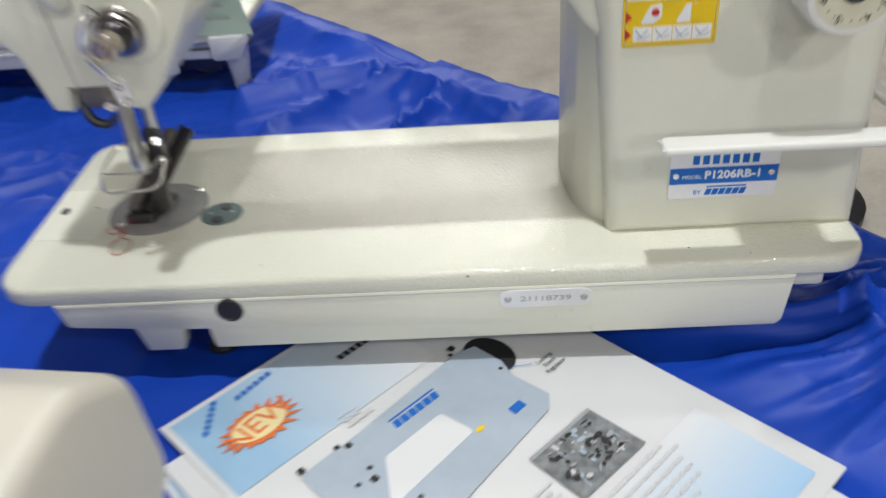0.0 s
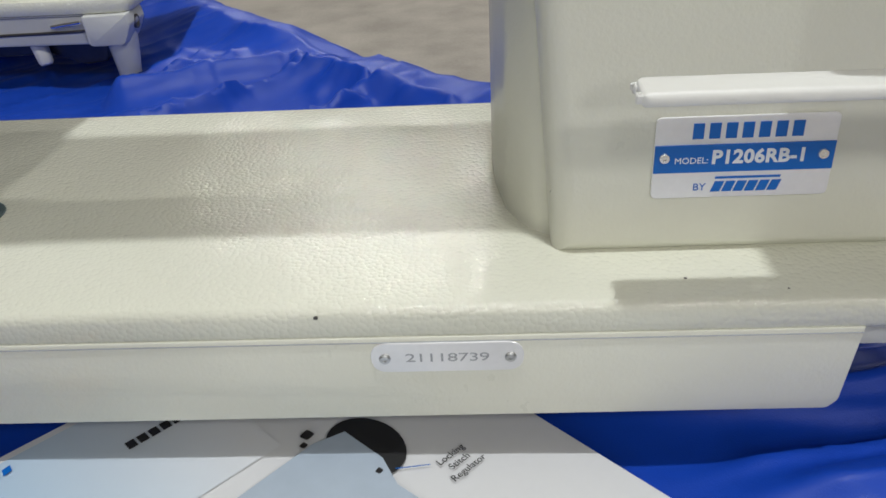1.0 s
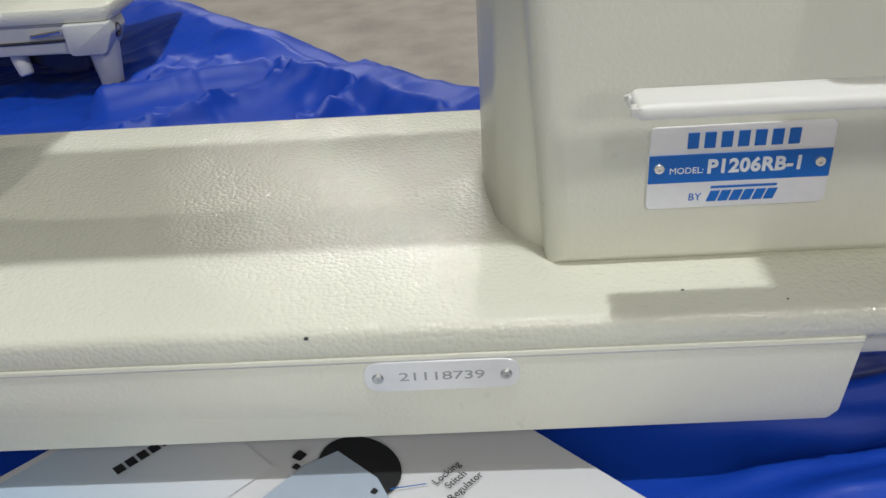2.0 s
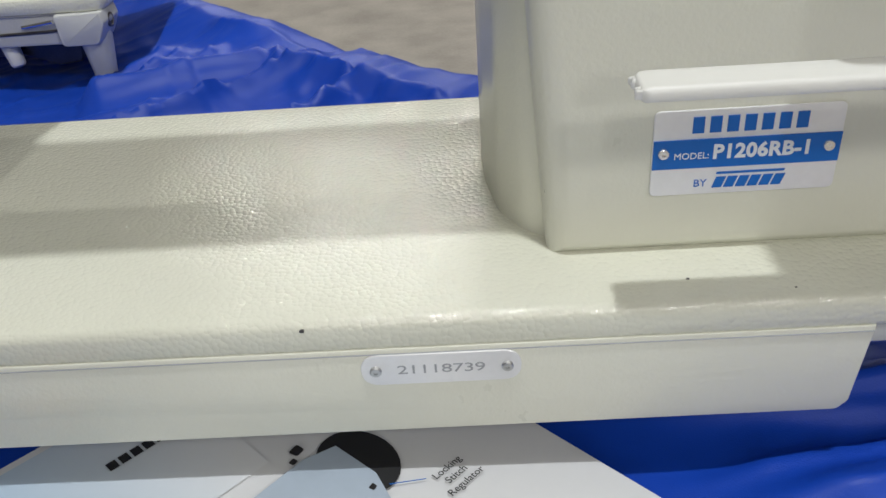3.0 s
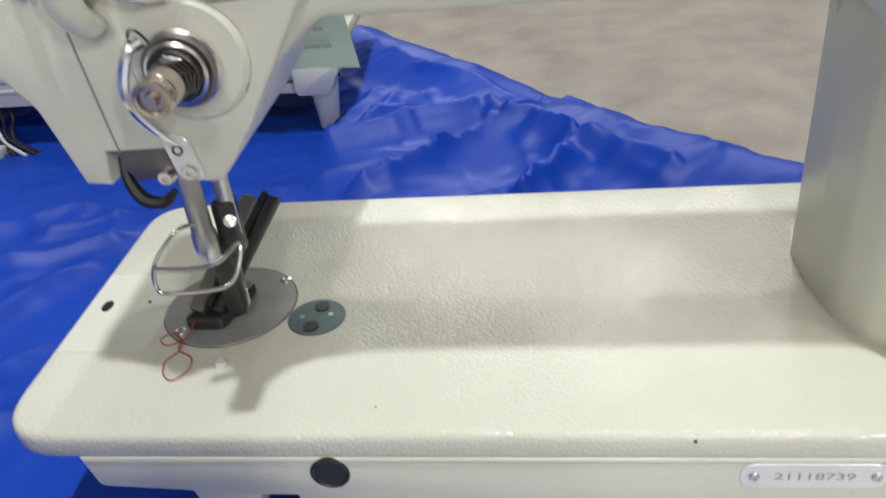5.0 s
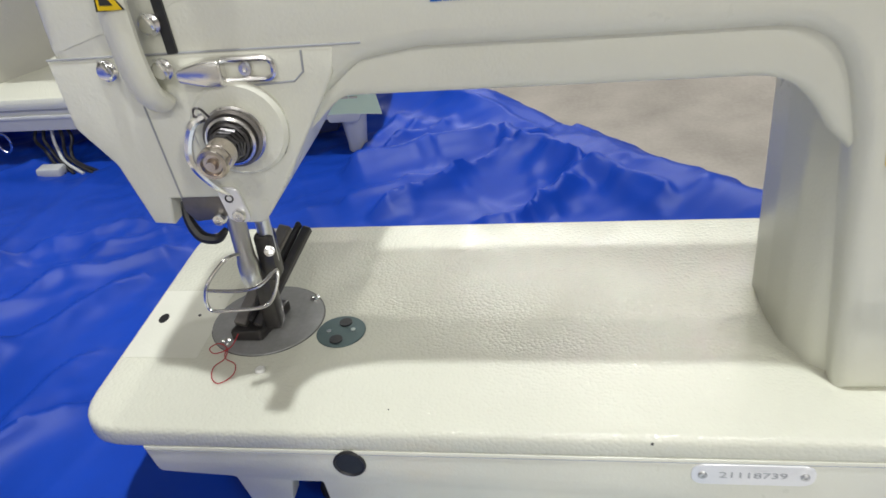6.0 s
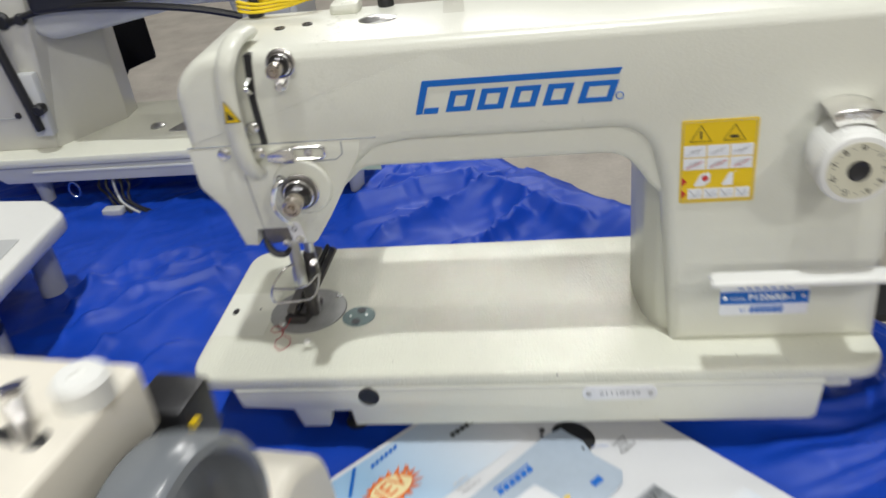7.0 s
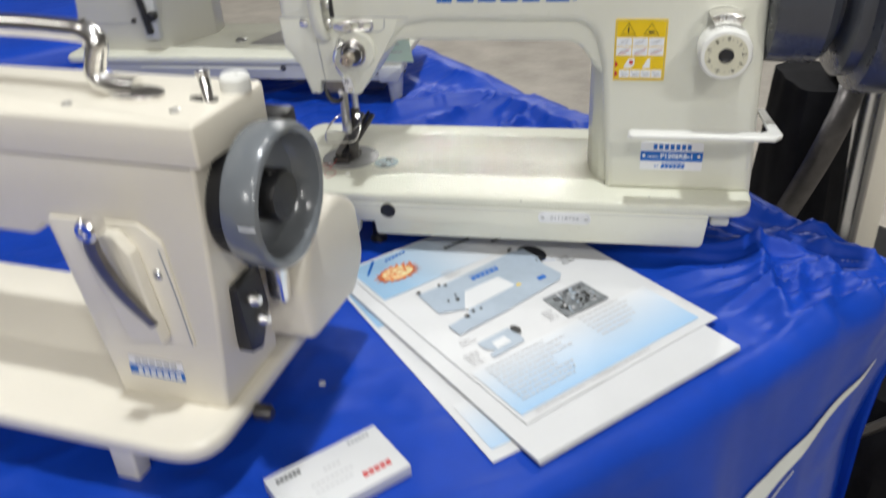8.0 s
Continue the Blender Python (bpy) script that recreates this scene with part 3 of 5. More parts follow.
    lip = rounded([(0.140, 0.993, 0), (0.1285, 0.9540, 0), (0.1470, 0.9705, 0.012), (0.312, 0.9705, 0.026), (0.3270, 0.9480, 0.012), (0.345, 0.9300, 0), (0.345, 0.993, 0)], 8)
    part("arm_lip", slab(lip, "xz", 0.0365, 0.118, 0.005, 4), PAINT, root, "rounded lip round the arm's opening")
    # rounded inner flank of the column, bulging towards its back
    flank = [(0.3520, 0.0355), (0.3350, 0.0490), (0.3275, 0.0635), (0.3240, 0.0860), (0.3230, 0.113), (0.330, 0.119), (0.37, 0.119), (0.37, 0.0355)]
    part("column_flank", slab(rounded([(*p, 0.02) for p in flank], 6), "xy", BZ - 0.001, 0.985, 0.0015, 2), PAINT, root)
    # wedge-shaped lower head with the slot over the presser bar
    head = rounded([(0.0362, 0.9940, 0), (0.0378, 0.9660, 0.008), (0.0505, 0.9490, 0.008), (0.0585, 0.9212, 0), (0.0675, 0.9205, 0), (0.0690, 0.9330, 0), (0.0945, 0.9330, 0),
                    (0.0955, 0.9208, 0), (0.1075, 0.9200, 0.007), (0.1215, 0.9400, 0.012), (0.1478, 0.9835, 0), (0.1500, 0.9940, 0)], 5)
    part("head_casting", slab(head, "xz", 0.0296, 0.112, 0.0016, 3), PAINT, root, "wedge-shaped cast head")
    # black panel behind the slot, painting the shade inside the head
    part("head_recess_shade", box(0.0660, 0.0975, 0.062, 0.066, 0.9180, 0.9360, 0.0005, 1), BLACK, root, "black panel that stands for the shade in the head's hollow")
    part("face_chip", slab([(0.1232, 0.9520), (0.1248, 0.9550), (0.1240, 0.9562), (0.1228, 0.9530)], "xz", 0.0292, 0.0298, 0), BLACK, root)
    # seams of the face cover
    for pts in ([(0.0365, 0.0298, 0.9945), (0.1600, 0.0298, 0.9945)], [(0.0705, 0.0294, 0.9745), (0.0745, 0.0294, 0.9335)], [(0.1375, 0.0294, 0.9930), (0.1370, 0.0294, 0.9850), (0.1330, 0.0294, 0.9815), (0.1140, 0.0294, 0.9805)]):
        part("seam", tube(pts, 0.00045, 6), GREY_INK, root)
    # take-up slot with its lever and guard
    slot = part("take_up_slot", slab(rounded([(0.0880, 1.0525, 0.001), (0.0925, 1.0525, 0.001), (0.0895, 1.025, 0.02), (0.0905, 0.9945, 0.0005), (0.0865, 0.9945, 0.0005), (0.0855, 1.025, 0.02)], 4), "xz", 0.0288, 0.034, 0), BLACK, root, "black slot")
    part("take_up_lever", tube(smooth_path([(0.0885, 0.0285, 1.038), (0.0875, 0.022, 1.034), (0.088, 0.0275, 1.029)], 6), 0.0013, 8), CHROME, slot)
    guard = smooth_path([(0.0850, 0.052, 1.0600), (0.0830, 0.034, 1.0600), (0.0795, 0.0235, 1.052), (0.0765, 0.0215, 1.040), (0.0755, 0.0205, 1.02), (0.0760, 0.0205, 0.998), (0.0775, 0.0225, 0.983), (0.0795, 0.0275, 0.9765)], 6)
    part("take_up_guard", tube(guard, 0.0070, 14, flat=0.62), PAINT, root, "rounded take-up lever guard")
    lean = Matrix.Translation((0.0755, 0.0146, 0)) @ Matrix.Rotation(radians(14), 4, "Z")
    def sticker(bm):
        bm.transform(lean)
        return bm
    tri = part("warning_triangle", sticker(slab([(-0.0008, 1.0300), (0.0068, 1.0155), (-0.0022, 1.0160)], "xz", -0.0004, 0.0002, 0)), YELLOW, root, "small yellow warning sticker")
    corners = [(-0.0008, -0.0004, 1.0300), (0.0068, -0.0004, 1.0155), (-0.0022, -0.0004, 1.0160)]
    part("triangle_rim", sticker(tube(corners, 0.00045, 4, closed=True)), BLACK_INK, tri)
    part("hand_sign", sticker(slab([(-0.0008, 1.0178), (0.0036, 1.0174), (0.0022, 1.0200), (0.0008, 1.0215), (-0.0002, 1.0240)], "xz", -0.0007, -0.0003, 0)), BLACK_INK, tri)
    for x, y, z in ((0.0605, 0.0295, 0.9895), (0.0840, 0.0275, 0.9895), (0.0835, 0.0285, 1.0065)):
        hook = part("thread_guide", lathe([(0.0042, 0.0), (0.0042, 0.001), (0.003, 0.0016), (0.003, 0.003), (0, 0.0034)], facing(x, y, z), 16), CHROME, root)
        part("guide_wire", tube(smooth_path([(x - 0.002, y - 0.002, z + 0.004), (x + 0.002, y - 0.007, z + 0.005), (x + 0.004, y - 0.006, z), (x + 0.001, y - 0.002, z - 0.003)], 5), 0.0007, 6), CHROME, hook)
    # slotted thread guide
    ring = rounded([(0.1045, 0.9835, 0.004), (0.1265, 0.9835, 0.004), (0.1265, 0.9915, 0.004), (0.1045, 0.9915, 0.004)], 5)
    sg = part("slotted_guide", tube([(a, 0.0285, b) for a, b in ring], 0.0013, 8, closed=True), CHROME, root)
    part("guide_tongue", slab(rounded([(0.0895, 0.9850, 0.002), (0.1010, 0.9825, 0.001), (0.1075, 0.9825, 0.001), (0.1075, 0.9925, 0.001), (0.1010, 0.9925, 0.001), (0.0895, 0.9895, 0.002)], 3), "xz", 0.0240, 0.0296, 0.0008, 2), CHROME, sg)
    part("guide_screw", screw(0.1155, 0.0297, 0.9875, 0.003, 0.0022), CHROME, sg)
    # tension units
    boss = part("tension_boss", lathe([(0.0195, -0.001), (0.0195, 0.0015), (0.0180, 0.0030), (0, 0.0030)], facing(0.1075, 0.0295, 0.9640), 32), PAINT, root)
    tension_unit(root, 0.1065, 0.0270, 0.9625, True)
    part("check_spring", tube(smooth_path([(0.0985, 0.020, 0.9730), (0.0935, 0.018, 0.9700), (0.0895, 0.018, 0.9600), (0.0905, 0.018, 0.9520), (0.0945, 0.022, 0.9420), (0.0965, 0.027, 0.9360)], 6), [0.0019] * 14 + [0.0019 - 0.00007 * k for k in range(17)], 8), CHROME, root)
    part("spring_wire", tube(smooth_path([(0.0950, 0.019, 0.9715), (0.0960, 0.018, 0.9765), (0.0985, 0.018, 0.9770), (0.1010, 0.019, 0.9730)], 5), 0.0005, 6), GUN, root)
    base = part("tension_bracket", slab(rounded([(0.1035, 1.0335, 0.003), (0.1095, 1.0265, 0.003), (0.1195, 1.0520, 0.004), (0.1075, 1.0510, 0.004)], 4), "xz", 0.0285, 0.0300, 0.0004, 1), CHROME, root, "chrome bracket of the upper tension")
    tension_unit(root, 0.1105, 0.0290, 1.0465, False)
    part("pre_guide", lathe([(0.0032, 0.0), (0.0032, 0.004), (0.0022, 0.005), (0, 0.005)], facing(0.1075, 0.0287, 1.0325), 14), CHROME, base)
    oil = part("oval_plate", slab(rounded([(0.0938, 0.9225, 0.0046), (0.1030, 0.9215, 0.0046), (0.0998, 0.9385, 0.0046), (0.0906, 0.9385, 0.0046)], 6), "xz", 0.0278, 0.0293, 0.0003, 1), SILVER, root)
    part("plate_hole", tube([(0.0957 + 0.0016 * math.cos(a * 0.5236), 0.0277, 0.9335 + 0.0016 * math.sin(a * 0.5236)) for a in range(12)], 0.0004, 5, closed=True), GUN, oil)
    part("plate_screw", screw(0.0984, 0.0278, 0.9258, 0.0030, 0.002), CHROME, oil)
    # logo: a long blue bar over plain slanted blocks
    def slant(x, z, w, h, lean=0.34):
        return [(x, z), (x + w, z), (x + w + h * lean, z + h), (x + h * lean, z + h)]
    logo = part("logo_bar", slab([(0.1945, 1.0245), (0.3080, 1.0245), (0.3100, 1.0283), (0.1957, 1.0283)], "xz", 0.0294, 0.0299, 0), BLUE_INK, root, "blue logo of plain slanted shapes")
    part("logo_block", slab(slant(0.1868, 1.0075, 0.0042, 0.0208, 0.30), "xz", 0.0293, 0.0299, 0), BLUE_INK, logo)
    part("logo_block", slab(slant(0.1915, 1.0075, 0.0088, 0.0036), "xz", 0.0294, 0.0299, 0), BLUE_INK, logo)
    def slant_frame(x, z, w, h, rim, d0, d1):
        """A hollow slanted block: two upright bars joined along the top and the foot."""
        up = h * 0.34
        return join(slab(slant(x, z, rim, h), "xz", d0, d1, 0), slab(slant(x + w - rim, z, rim, h), "xz", d0, d1, 0),
                    slab(slant(x + rim, z, w - 2 * rim, rim * 0.75), "xz", d0, d1, 0), slab(slant(x + rim + up * (1 - rim * 0.75 / h), z + h - rim * 0.75, w - 2 * rim, rim * 0.75), "xz", d0, d1, 0))
    for x, w in ((0.2052, 0.0150), (0.2240, 0.0158), (0.2440, 0.0150), (0.2632, 0.0150), (0.2838, 0.0200)):
        part("logo_block", slant_frame(x, 1.0080, w, 0.0130, 0.0040, 0.0294, 0.0299), BLUE_INK, logo)
    part("logo_mark", tube([(0.3085 + 0.0022 * math.cos(a * 0.5236), 0.0297, 1.0112 + 0.0022 * math.sin(a * 0.5236)) for a in range(12)], 0.0003, 4, closed=True), BLUE_INK, logo)
    # yellow warning label
    yl = part("warning_label", slab(rounded([(0.3445, 0.9378, 0.0015), (0.3888, 0.9378, 0.0015), (0.3888, 0.9926, 0.0015), (0.3445, 0.9926, 0.0015)], 3), "xz", 0.0294, 0.0299, 0), YELLOW, root, "yellow safety label with pictograms")
    rim = [(0.3457, 0.9390), (0.3876, 0.9390), (0.3876, 0.9914), (0.3457, 0.9914)]
    part("label_rim", tube([(a, 0.0294, b) for a, b in rim], 0.00022, 4, closed=True), GREY_INK, yl)
    for cx in (0.3558, 0.3752):
        w = 0.0062
        pts = [(cx - w, 0.9790), (cx + w, 0.9790), (cx, 0.9890)]
        part("pictogram", join(tube([(a, 0.0293, b) for a, b in pts], 0.0004, 4, closed=True), box(cx - 0.0006, cx + 0.0006, 0.02925, 0.02935, 0.9805, 0.9855, 0) if cx < 0.36 else box(cx - 0.0025, cx + 0.0025, 0.02925, 0.02935, 0.9803, 0.9822, 0)), BLACK_INK, yl)
    for row in range(2):
        for col in range(3):
            x, z = 0.3462 + col * 0.0137, 0.9688 - row * 0.0083
            cell = part("picture_cell", box(x, x + 0.0130, 0.0292, 0.0296, z, z + 0.0076, 0), WHITE_INK, yl)
            lines = [tube([(x + 0.0015 + 0.002 * k, 0.0291, z + 0.0012 + 0.0008 * ((k * 7 + col) % 4)), (x + 0.006 + 0.0014 * k, 0.0291, z + 0.0042 + 0.0006 * ((k * 5 + row) % 4))], 0.00018, 4) for k in range(4)]
            part("drawing", join(*lines), GREY_INK, cell)
            if row:
                part("red_stroke", tube([(x + 0.002, 0.02905, z + 0.0012), (x + 0.007, 0.02905, z + 0.003), (x + 0.0115, 0.02905, z + 0.0058)], 0.00025, 4), RED_INK, cell)
    for k in range(4):
        x = 0.3496 + k * 0.0093
        cell = part("picture_cell", box(x, x + 0.0088, 0.0292, 0.0296, 0.9405, 0.9475, 0), WHITE_INK, yl)
        part("drawing", join(tube([(x + 0.001, 0.0291, 0.9465), (x + 0.0045, 0.0291, 0.942), (x + 0.008, 0.0291, 0.9435)], 0.00025, 4), tube([(x + 0.002, 0.0291, 0.9415), (x + 0.007, 0.0291, 0.946)], 0.0002, 4)), GREY_INK, cell)
    for z in (0.9440, 0.9525):
        part("red_arrow", slab([(0.3457, z - 0.003), (0.3488, z), (0.3457, z + 0.003)], "xz", 0.0292, 0.0295, 0), RED_INK, yl)
    for x, red in ((0.3580, True), (0.3745, False)):
        sign = part("hand_sign", slab(rounded([(x - 0.0055, 0.9490, 0.001), (x + 0.001, 0.9492, 0.001), (x + 0.0045, 0.9520, 0.001), (x + 0.0045, 0.9585, 0.001), (x - 0.001, 0.9575, 0.001)], 3), "xz", 0.0292, 0.0296, 0), WHITE_INK, yl)
        if red:
            part("red_dot", slab(circle(x + 0.0015, 0.9545, 0.0019, 12), "xz", 0.0290, 0.0293, 0), RED_INK, sign)
        else:
            part("brown_box", box(x + 0.0015, x + 0.0075, 0.02905, 0.02925, 0.9500, 0.9580, 0), YELLOW, sign)
    # stitch dial
    dial = part("stitch_dial", lathe([(0.0185, -0.0005), (0.0195, 0.006), (0.0213, 0.010), (0.0213, 0.0335), (0.0200, 0.0362), (0.0180, 0.0366), (0, 0.0366)], facing(0.4345, 0.030, 0.9722), 48), WHITE, root, "white stitch length dial with a cream face")
    part("knurling", join(*(tube([(0.4345 + 0.0213 * math.cos(a), 0.0190, 0.9722 + 0.0213 * math.sin(a)), (0.4345 + 0.0213 * math.cos(a), -0.0030, 0.9722 + 0.0213 * math.sin(a))], 0.00045, 4) for a in (i * math.pi / 32 for i in range(64)))), WHITE, dial)
    part("dial_face", lathe([(0.0172, 0.0364), (0.0172, 0.0369), (0, 0.0369)], facing(0.4345, 0.030, 0.9722), 36), DIAL_FACE, dial)
    part("dial_hub", lathe([(0.0062, 0.0368), (0.0062, 0.0374), (0.0050, 0.0376), (0.0042, 0.0371), (0, 0.0371)], facing(0.4345, 0.030, 0.9722), 24), BLACK, dial)
    digits = []
    for text, deg in (("9", 4), ("1", 48), ("2", 84), ("3", 118), ("4", 152), ("5", 204), ("6", 252), ("7", 288), ("8", 324)):
        a = radians(90 - deg)
        digits.append(letters(text, 0.0052, face_frame(0.4345 + 0.0138 * math.cos(a), -0.0070, 0.9722 + 0.0138 * math.sin(a), -deg), 0.00008))
    for i in range(22):
        a = 2 * math.pi * i / 22
        digits.append(slab(circle(0.4345 + 0.0138 * math.cos(a + 0.14), 0.9722 + 0.0138 * math.sin(a + 0.14), 0.0004, 6), "xz", -0.0071, -0.0069, 0))
    part("dial_numbers", join(*digits), BLACK_INK, dial)
    stop = [(0.4345 + r * math.sin(radians(d)), 0.9722 + r * math.cos(radians(d))) for r, seq in ((0.0222, range(-26, 28, 4)), (0.0312, range(26, -28, -4))) for d in seq]
    st = part("stop_lever", slab(stop, "xz", 0.0060, 0.030, 0.0015, 2), CHROME, root, "chrome stop lever")
    part("word", letters("PUSH", 0.0056, face_frame(0.4345, 0.0056, 0.9722 + 0.0268), 0.0001), WHITE_INK, st)
    # name plate
    npl = part("name_plate", slab(rounded([(0.3735, 0.8510, 0.002), (0.4298, 0.8510, 0.002), (0.4298, 0.8792, 0.002), (0.3735, 0.8792, 0.002)], 4), "xz", 0.0290, 0.0298, 0.0002, 1), SILVER, root, "silver and blue model name plate")
    part("blue_band", box(0.37365, 0.42965, 0.0286, 0.0292, 0.8603, 0.8698, 0), BLUE_INK, npl)
    for i in range(7):
        part("brand_block", box(0.3850 + 0.0051 * i, 0.3884 + 0.0051 * i, 0.0287, 0.0291, 0.8718, 0.8770, 0), BLUE_INK, npl)
    part("word", letters("MODEL:", 0.0030, face_frame(0.3853, 0.0285, 0.8644), 0.00006), WHITE_INK, npl)
    part("model_number", letters("P1206RB-1", 0.0064, face_frame(0.4065, 0.0285, 0.8653), 0.00010, bold=0.00022, spacing=1.04), WHITE_INK, npl)
    part("word", letters("BY", 0.0036, face_frame(0.3888, 0.0289, 0.8548), 0.00006), BLUE_INK, npl)
    part("small_logo", join(slab(slant(0.3935, 0.8578, 0.0205, 0.0007), "xz", 0.0287, 0.0291, 0), *(slab(slant(0.3925 + 0.0036 * i, 0.8532, 0.0029, 0.0036), "xz", 0.0287, 0.0291, 0) for i in range(6))), BLUE_INK, npl)
    for x in (0.3768, 0.4262):
        part("rivet", screw(x, 0.0290, 0.8656, 0.0019, 0.0012), CHROME, npl)
    # reverse feed lever
    lever = rounded([(0.3610, -0.0075, 0.003), (0.4835, -0.0075, 0.006), (0.4905, 0.0005, 0.004), (0.4840, 0.062, 0.002), (0.4765, 0.062, 0.002), (0.4800, 0.010, 0.005), (0.4740, 0.0060, 0.004), (0.3610, 0.0060, 0.003)], 5)
    part("feed_lever", rough_cast(slab(lever, "xy", 0.8968, 0.9010, 0.0015, 3)), WHITE, root, "white reverse feed lever")
    rnd = random.Random(3)
    burr = [box(0.3604 + rnd.uniform(-0.0012, 0.0006), 0.3625, -0.0065 + 0.0018 * k, -0.0053 + 0.0018 * k + rnd.uniform(-0.0002, 0.0004), 0.8974 + rnd.uniform(0, 0.0006), 0.9002 + rnd.uniform(-0.0008, 0.0006), 0.0004, 1) for k in range(7)]
    part("casting_burr", rough_cast(join(*burr)), WHITE, root)
    # handwheel side
    ax = Matrix.Translation((0.470, 0.078, 1.010)) @ Matrix.Rotation(radians(90), 4, "Y")
    part("motor_housing", lathe([(0.060, 0.0), (0.066, 0.004), (0.067, 0.045), (0.062, 0.052), (0.050, 0.054), (0.050, 0.060)], ax, 48), MOTOR, root, "slate blue motor housing")
    hw = part("handwheel", lathe([(0.050, 0.058), (0.073, 0.060), (0.078, 0.064), (0.078, 0.074), (0.090, 0.078), (0.093, 0.084), (0.093, 0.104), (0.088, 0.110), (0.070, 0.112), (0.066, 0.106), (0.030, 0.104), (0.026, 0.118), (0, 0.120)], ax, 56), MOTOR, root, "slate blue handwheel")
    part("pin_hole", box(0.540, 0.545, 0.0045, 0.0065, 1.000, 1.006, 0.0005, 1), BLACK, hw)
    # top details
    part("oval_cap", lathe([(0.0115, 1.0525), (0.0108, 1.0545), (0.006, 1.0560), (0, 1.0565)], Matrix.Translation((0.1615, 0.080, 0)) @ Matrix.Diagonal((1.1, 0.8, 1, 1)), 28), STEEL, root)
    part("top_boss", slab(rounded([(0.126, 0.098, 0.005), (0.146, 0.098, 0.005), (0.146, 0.116, 0.005), (0.126, 0.116, 0.005)], 4), "xy", 1.052, 1.0605, 0.003, 2), PAINT, root)
    part("top_knob", lathe([(0.0055, 1.0515), (0.0055, 1.0590), (0.0045, 1.061), (0, 1.061)], Matrix.Translation((0.162, 0.113, 0)), 18), BLACK, root)
    part("bracket_plate", slab([(0.2030, 1.0520), (0.2170, 1.0520), (0.2170, 1.084), (0.2075, 1.084)], "xz", 0.082, 0.0835, 0.0004, 1), CHROME, root)
    for x, y in ((0.0985, 0.075), (0.1155, 0.080)):
        part("oil_hole", lathe([(0.0034, 1.0525), (0.0034, 1.0548), (0.0024, 1.0548), (0.002, 1.0540), (0, 1.0540)], Matrix.Translation((x, y, 0)), 16), GUN, root)
    # needle plate, slide plate, presser
    plate = part("needle_plate", slab(circle(0.0725, 0.0815, 0.0300, 48), "xy", BZ - 0.001, BZ + 0.0006, 0.0004, 1), PLATE_STEEL, root, "round polished needle plate")
    part("plate_gap", slab(circle(0.0726, 0.0814, 0.0303, 48), "xy", BZ - 0.002, BZ + 0.0002, 0), BLACK, root)
    part("slide_plate", slab(rounded([(0.0030, 0.0500, 0.001), (0.0440, 0.0500, 0.001), (0.0440, 0.1080, 0.001), (0.0030, 0.1080, 0.001)], 2), "xy", BZ - 0.001, BZ + 0.00025, 0), PAINT, root, "smooth enamelled slide plate")
    for x, y in ((0.0935, 0.0995), (0.0555, 0.0620)):
        part("plate_screw", lathe([(0.0026, BZ + 0.0004), (0.0026, BZ + 0.0014), (0.0015, BZ + 0.0018), (0, BZ + 0.0010)], Matrix.Translation((x, y, 0)), 16), CHROME, plate)
    cover = part("hook_cover", slab(circle(0.1148, 0.0710, 0.0128, 36), "xy", BZ - 0.001, BZ + 0.0006, 0.0003, 1), COVER_STEEL, root, "round steel inspection cover")
    for dx, dy, r, m in ((0.001, 0.0070, 0.0034, BLACK), (-0.001, -0.0070, 0.0034, BLACK), (0.0062, 0.0010, 0.0013, CHROME), (-0.0062, -0.0005, 0.0013, CHROME)):
        part("cover_hole" if m is BLACK else "cover_screw", slab(circle(0.1148 + dx, 0.0710 + dy, r, 16), "xy", BZ + 0.0004, BZ + 0.0011, 0), m, cover)
    part("bed_hole", slab(circle(0.0123, 0.0824, 0.0026, 16, 0.0040), "xy", BZ - 0.001, BZ + 0.0006, 0), BLACK, root)
    part("bed_hole", slab(circle(0.0320, 0.0850, 0.0009, 10), "xy", BZ - 0.001, BZ + 0.0006, 0), BLACK, root)
    part("oil_plug", lathe([(0.0026, BZ - 0.001), (0.0026, BZ + 0.0012), (0.0018, BZ + 0.002), (0, BZ + 0.002)], Matrix.Translation((0.0812, 0.0403, 0)), 16), WHITE, root)
    clamp = part("thread_clamp", slab(rounded([(0.0725, 0.9335, 0.001), (0.0935, 0.9335, 0.001), (0.0945, 0.9240, 0.002), (0.0860, 0.9215, 0.002), (0.0765, 0.9205, 0.002), (0.0725, 0.9260, 0.002)], 3), "xz", 0.0315, 0.050, 0.001, 2), NICKEL, root, "dark steel presser bar clamp")
    part("clamp_hook", tube(smooth_path([(0.0715, 0.0350, 0.9290), (0.0725, 0.0330, 0.9210), (0.0770, 0.0310, 0.9140), (0.0840, 0.0310, 0.9125), (0.0885, 0.0320, 0.9165)], 6), [0.0012 + 0.0014 * math.sin(math.pi * k / 24) for k in range(25)], 8), BLACK, clamp)
    for x, z in ((0.0880, 0.9228),):
        part("clamp_screw", screw(x, 0.0312, z, 0.0030, 0.003), CHROME, clamp)
    part("presser_bar", lathe([(0.0042, 0.868), (0.0050, 0.872), (0.0050, 0.882), (0.0044, 0.883), (0.0044, 0.93)], Matrix.Translation((0.0800, 0.060, 0)), 18), STEEL, root)
    nb = part("needle_bar", lathe([(0.0033, 0.872), (0.0036, 0.876), (0.0036, 0.93)], Matrix.Translation((0.0880, 0.070, 0)), 16), STEEL, root)
    part("needle", lathe([(0.0003, 0.834), (0.0009, 0.840), (0.0010, 0.874)], Matrix.Translation((0.0765, 0.0755, 0)), 10), CHROME, nb)
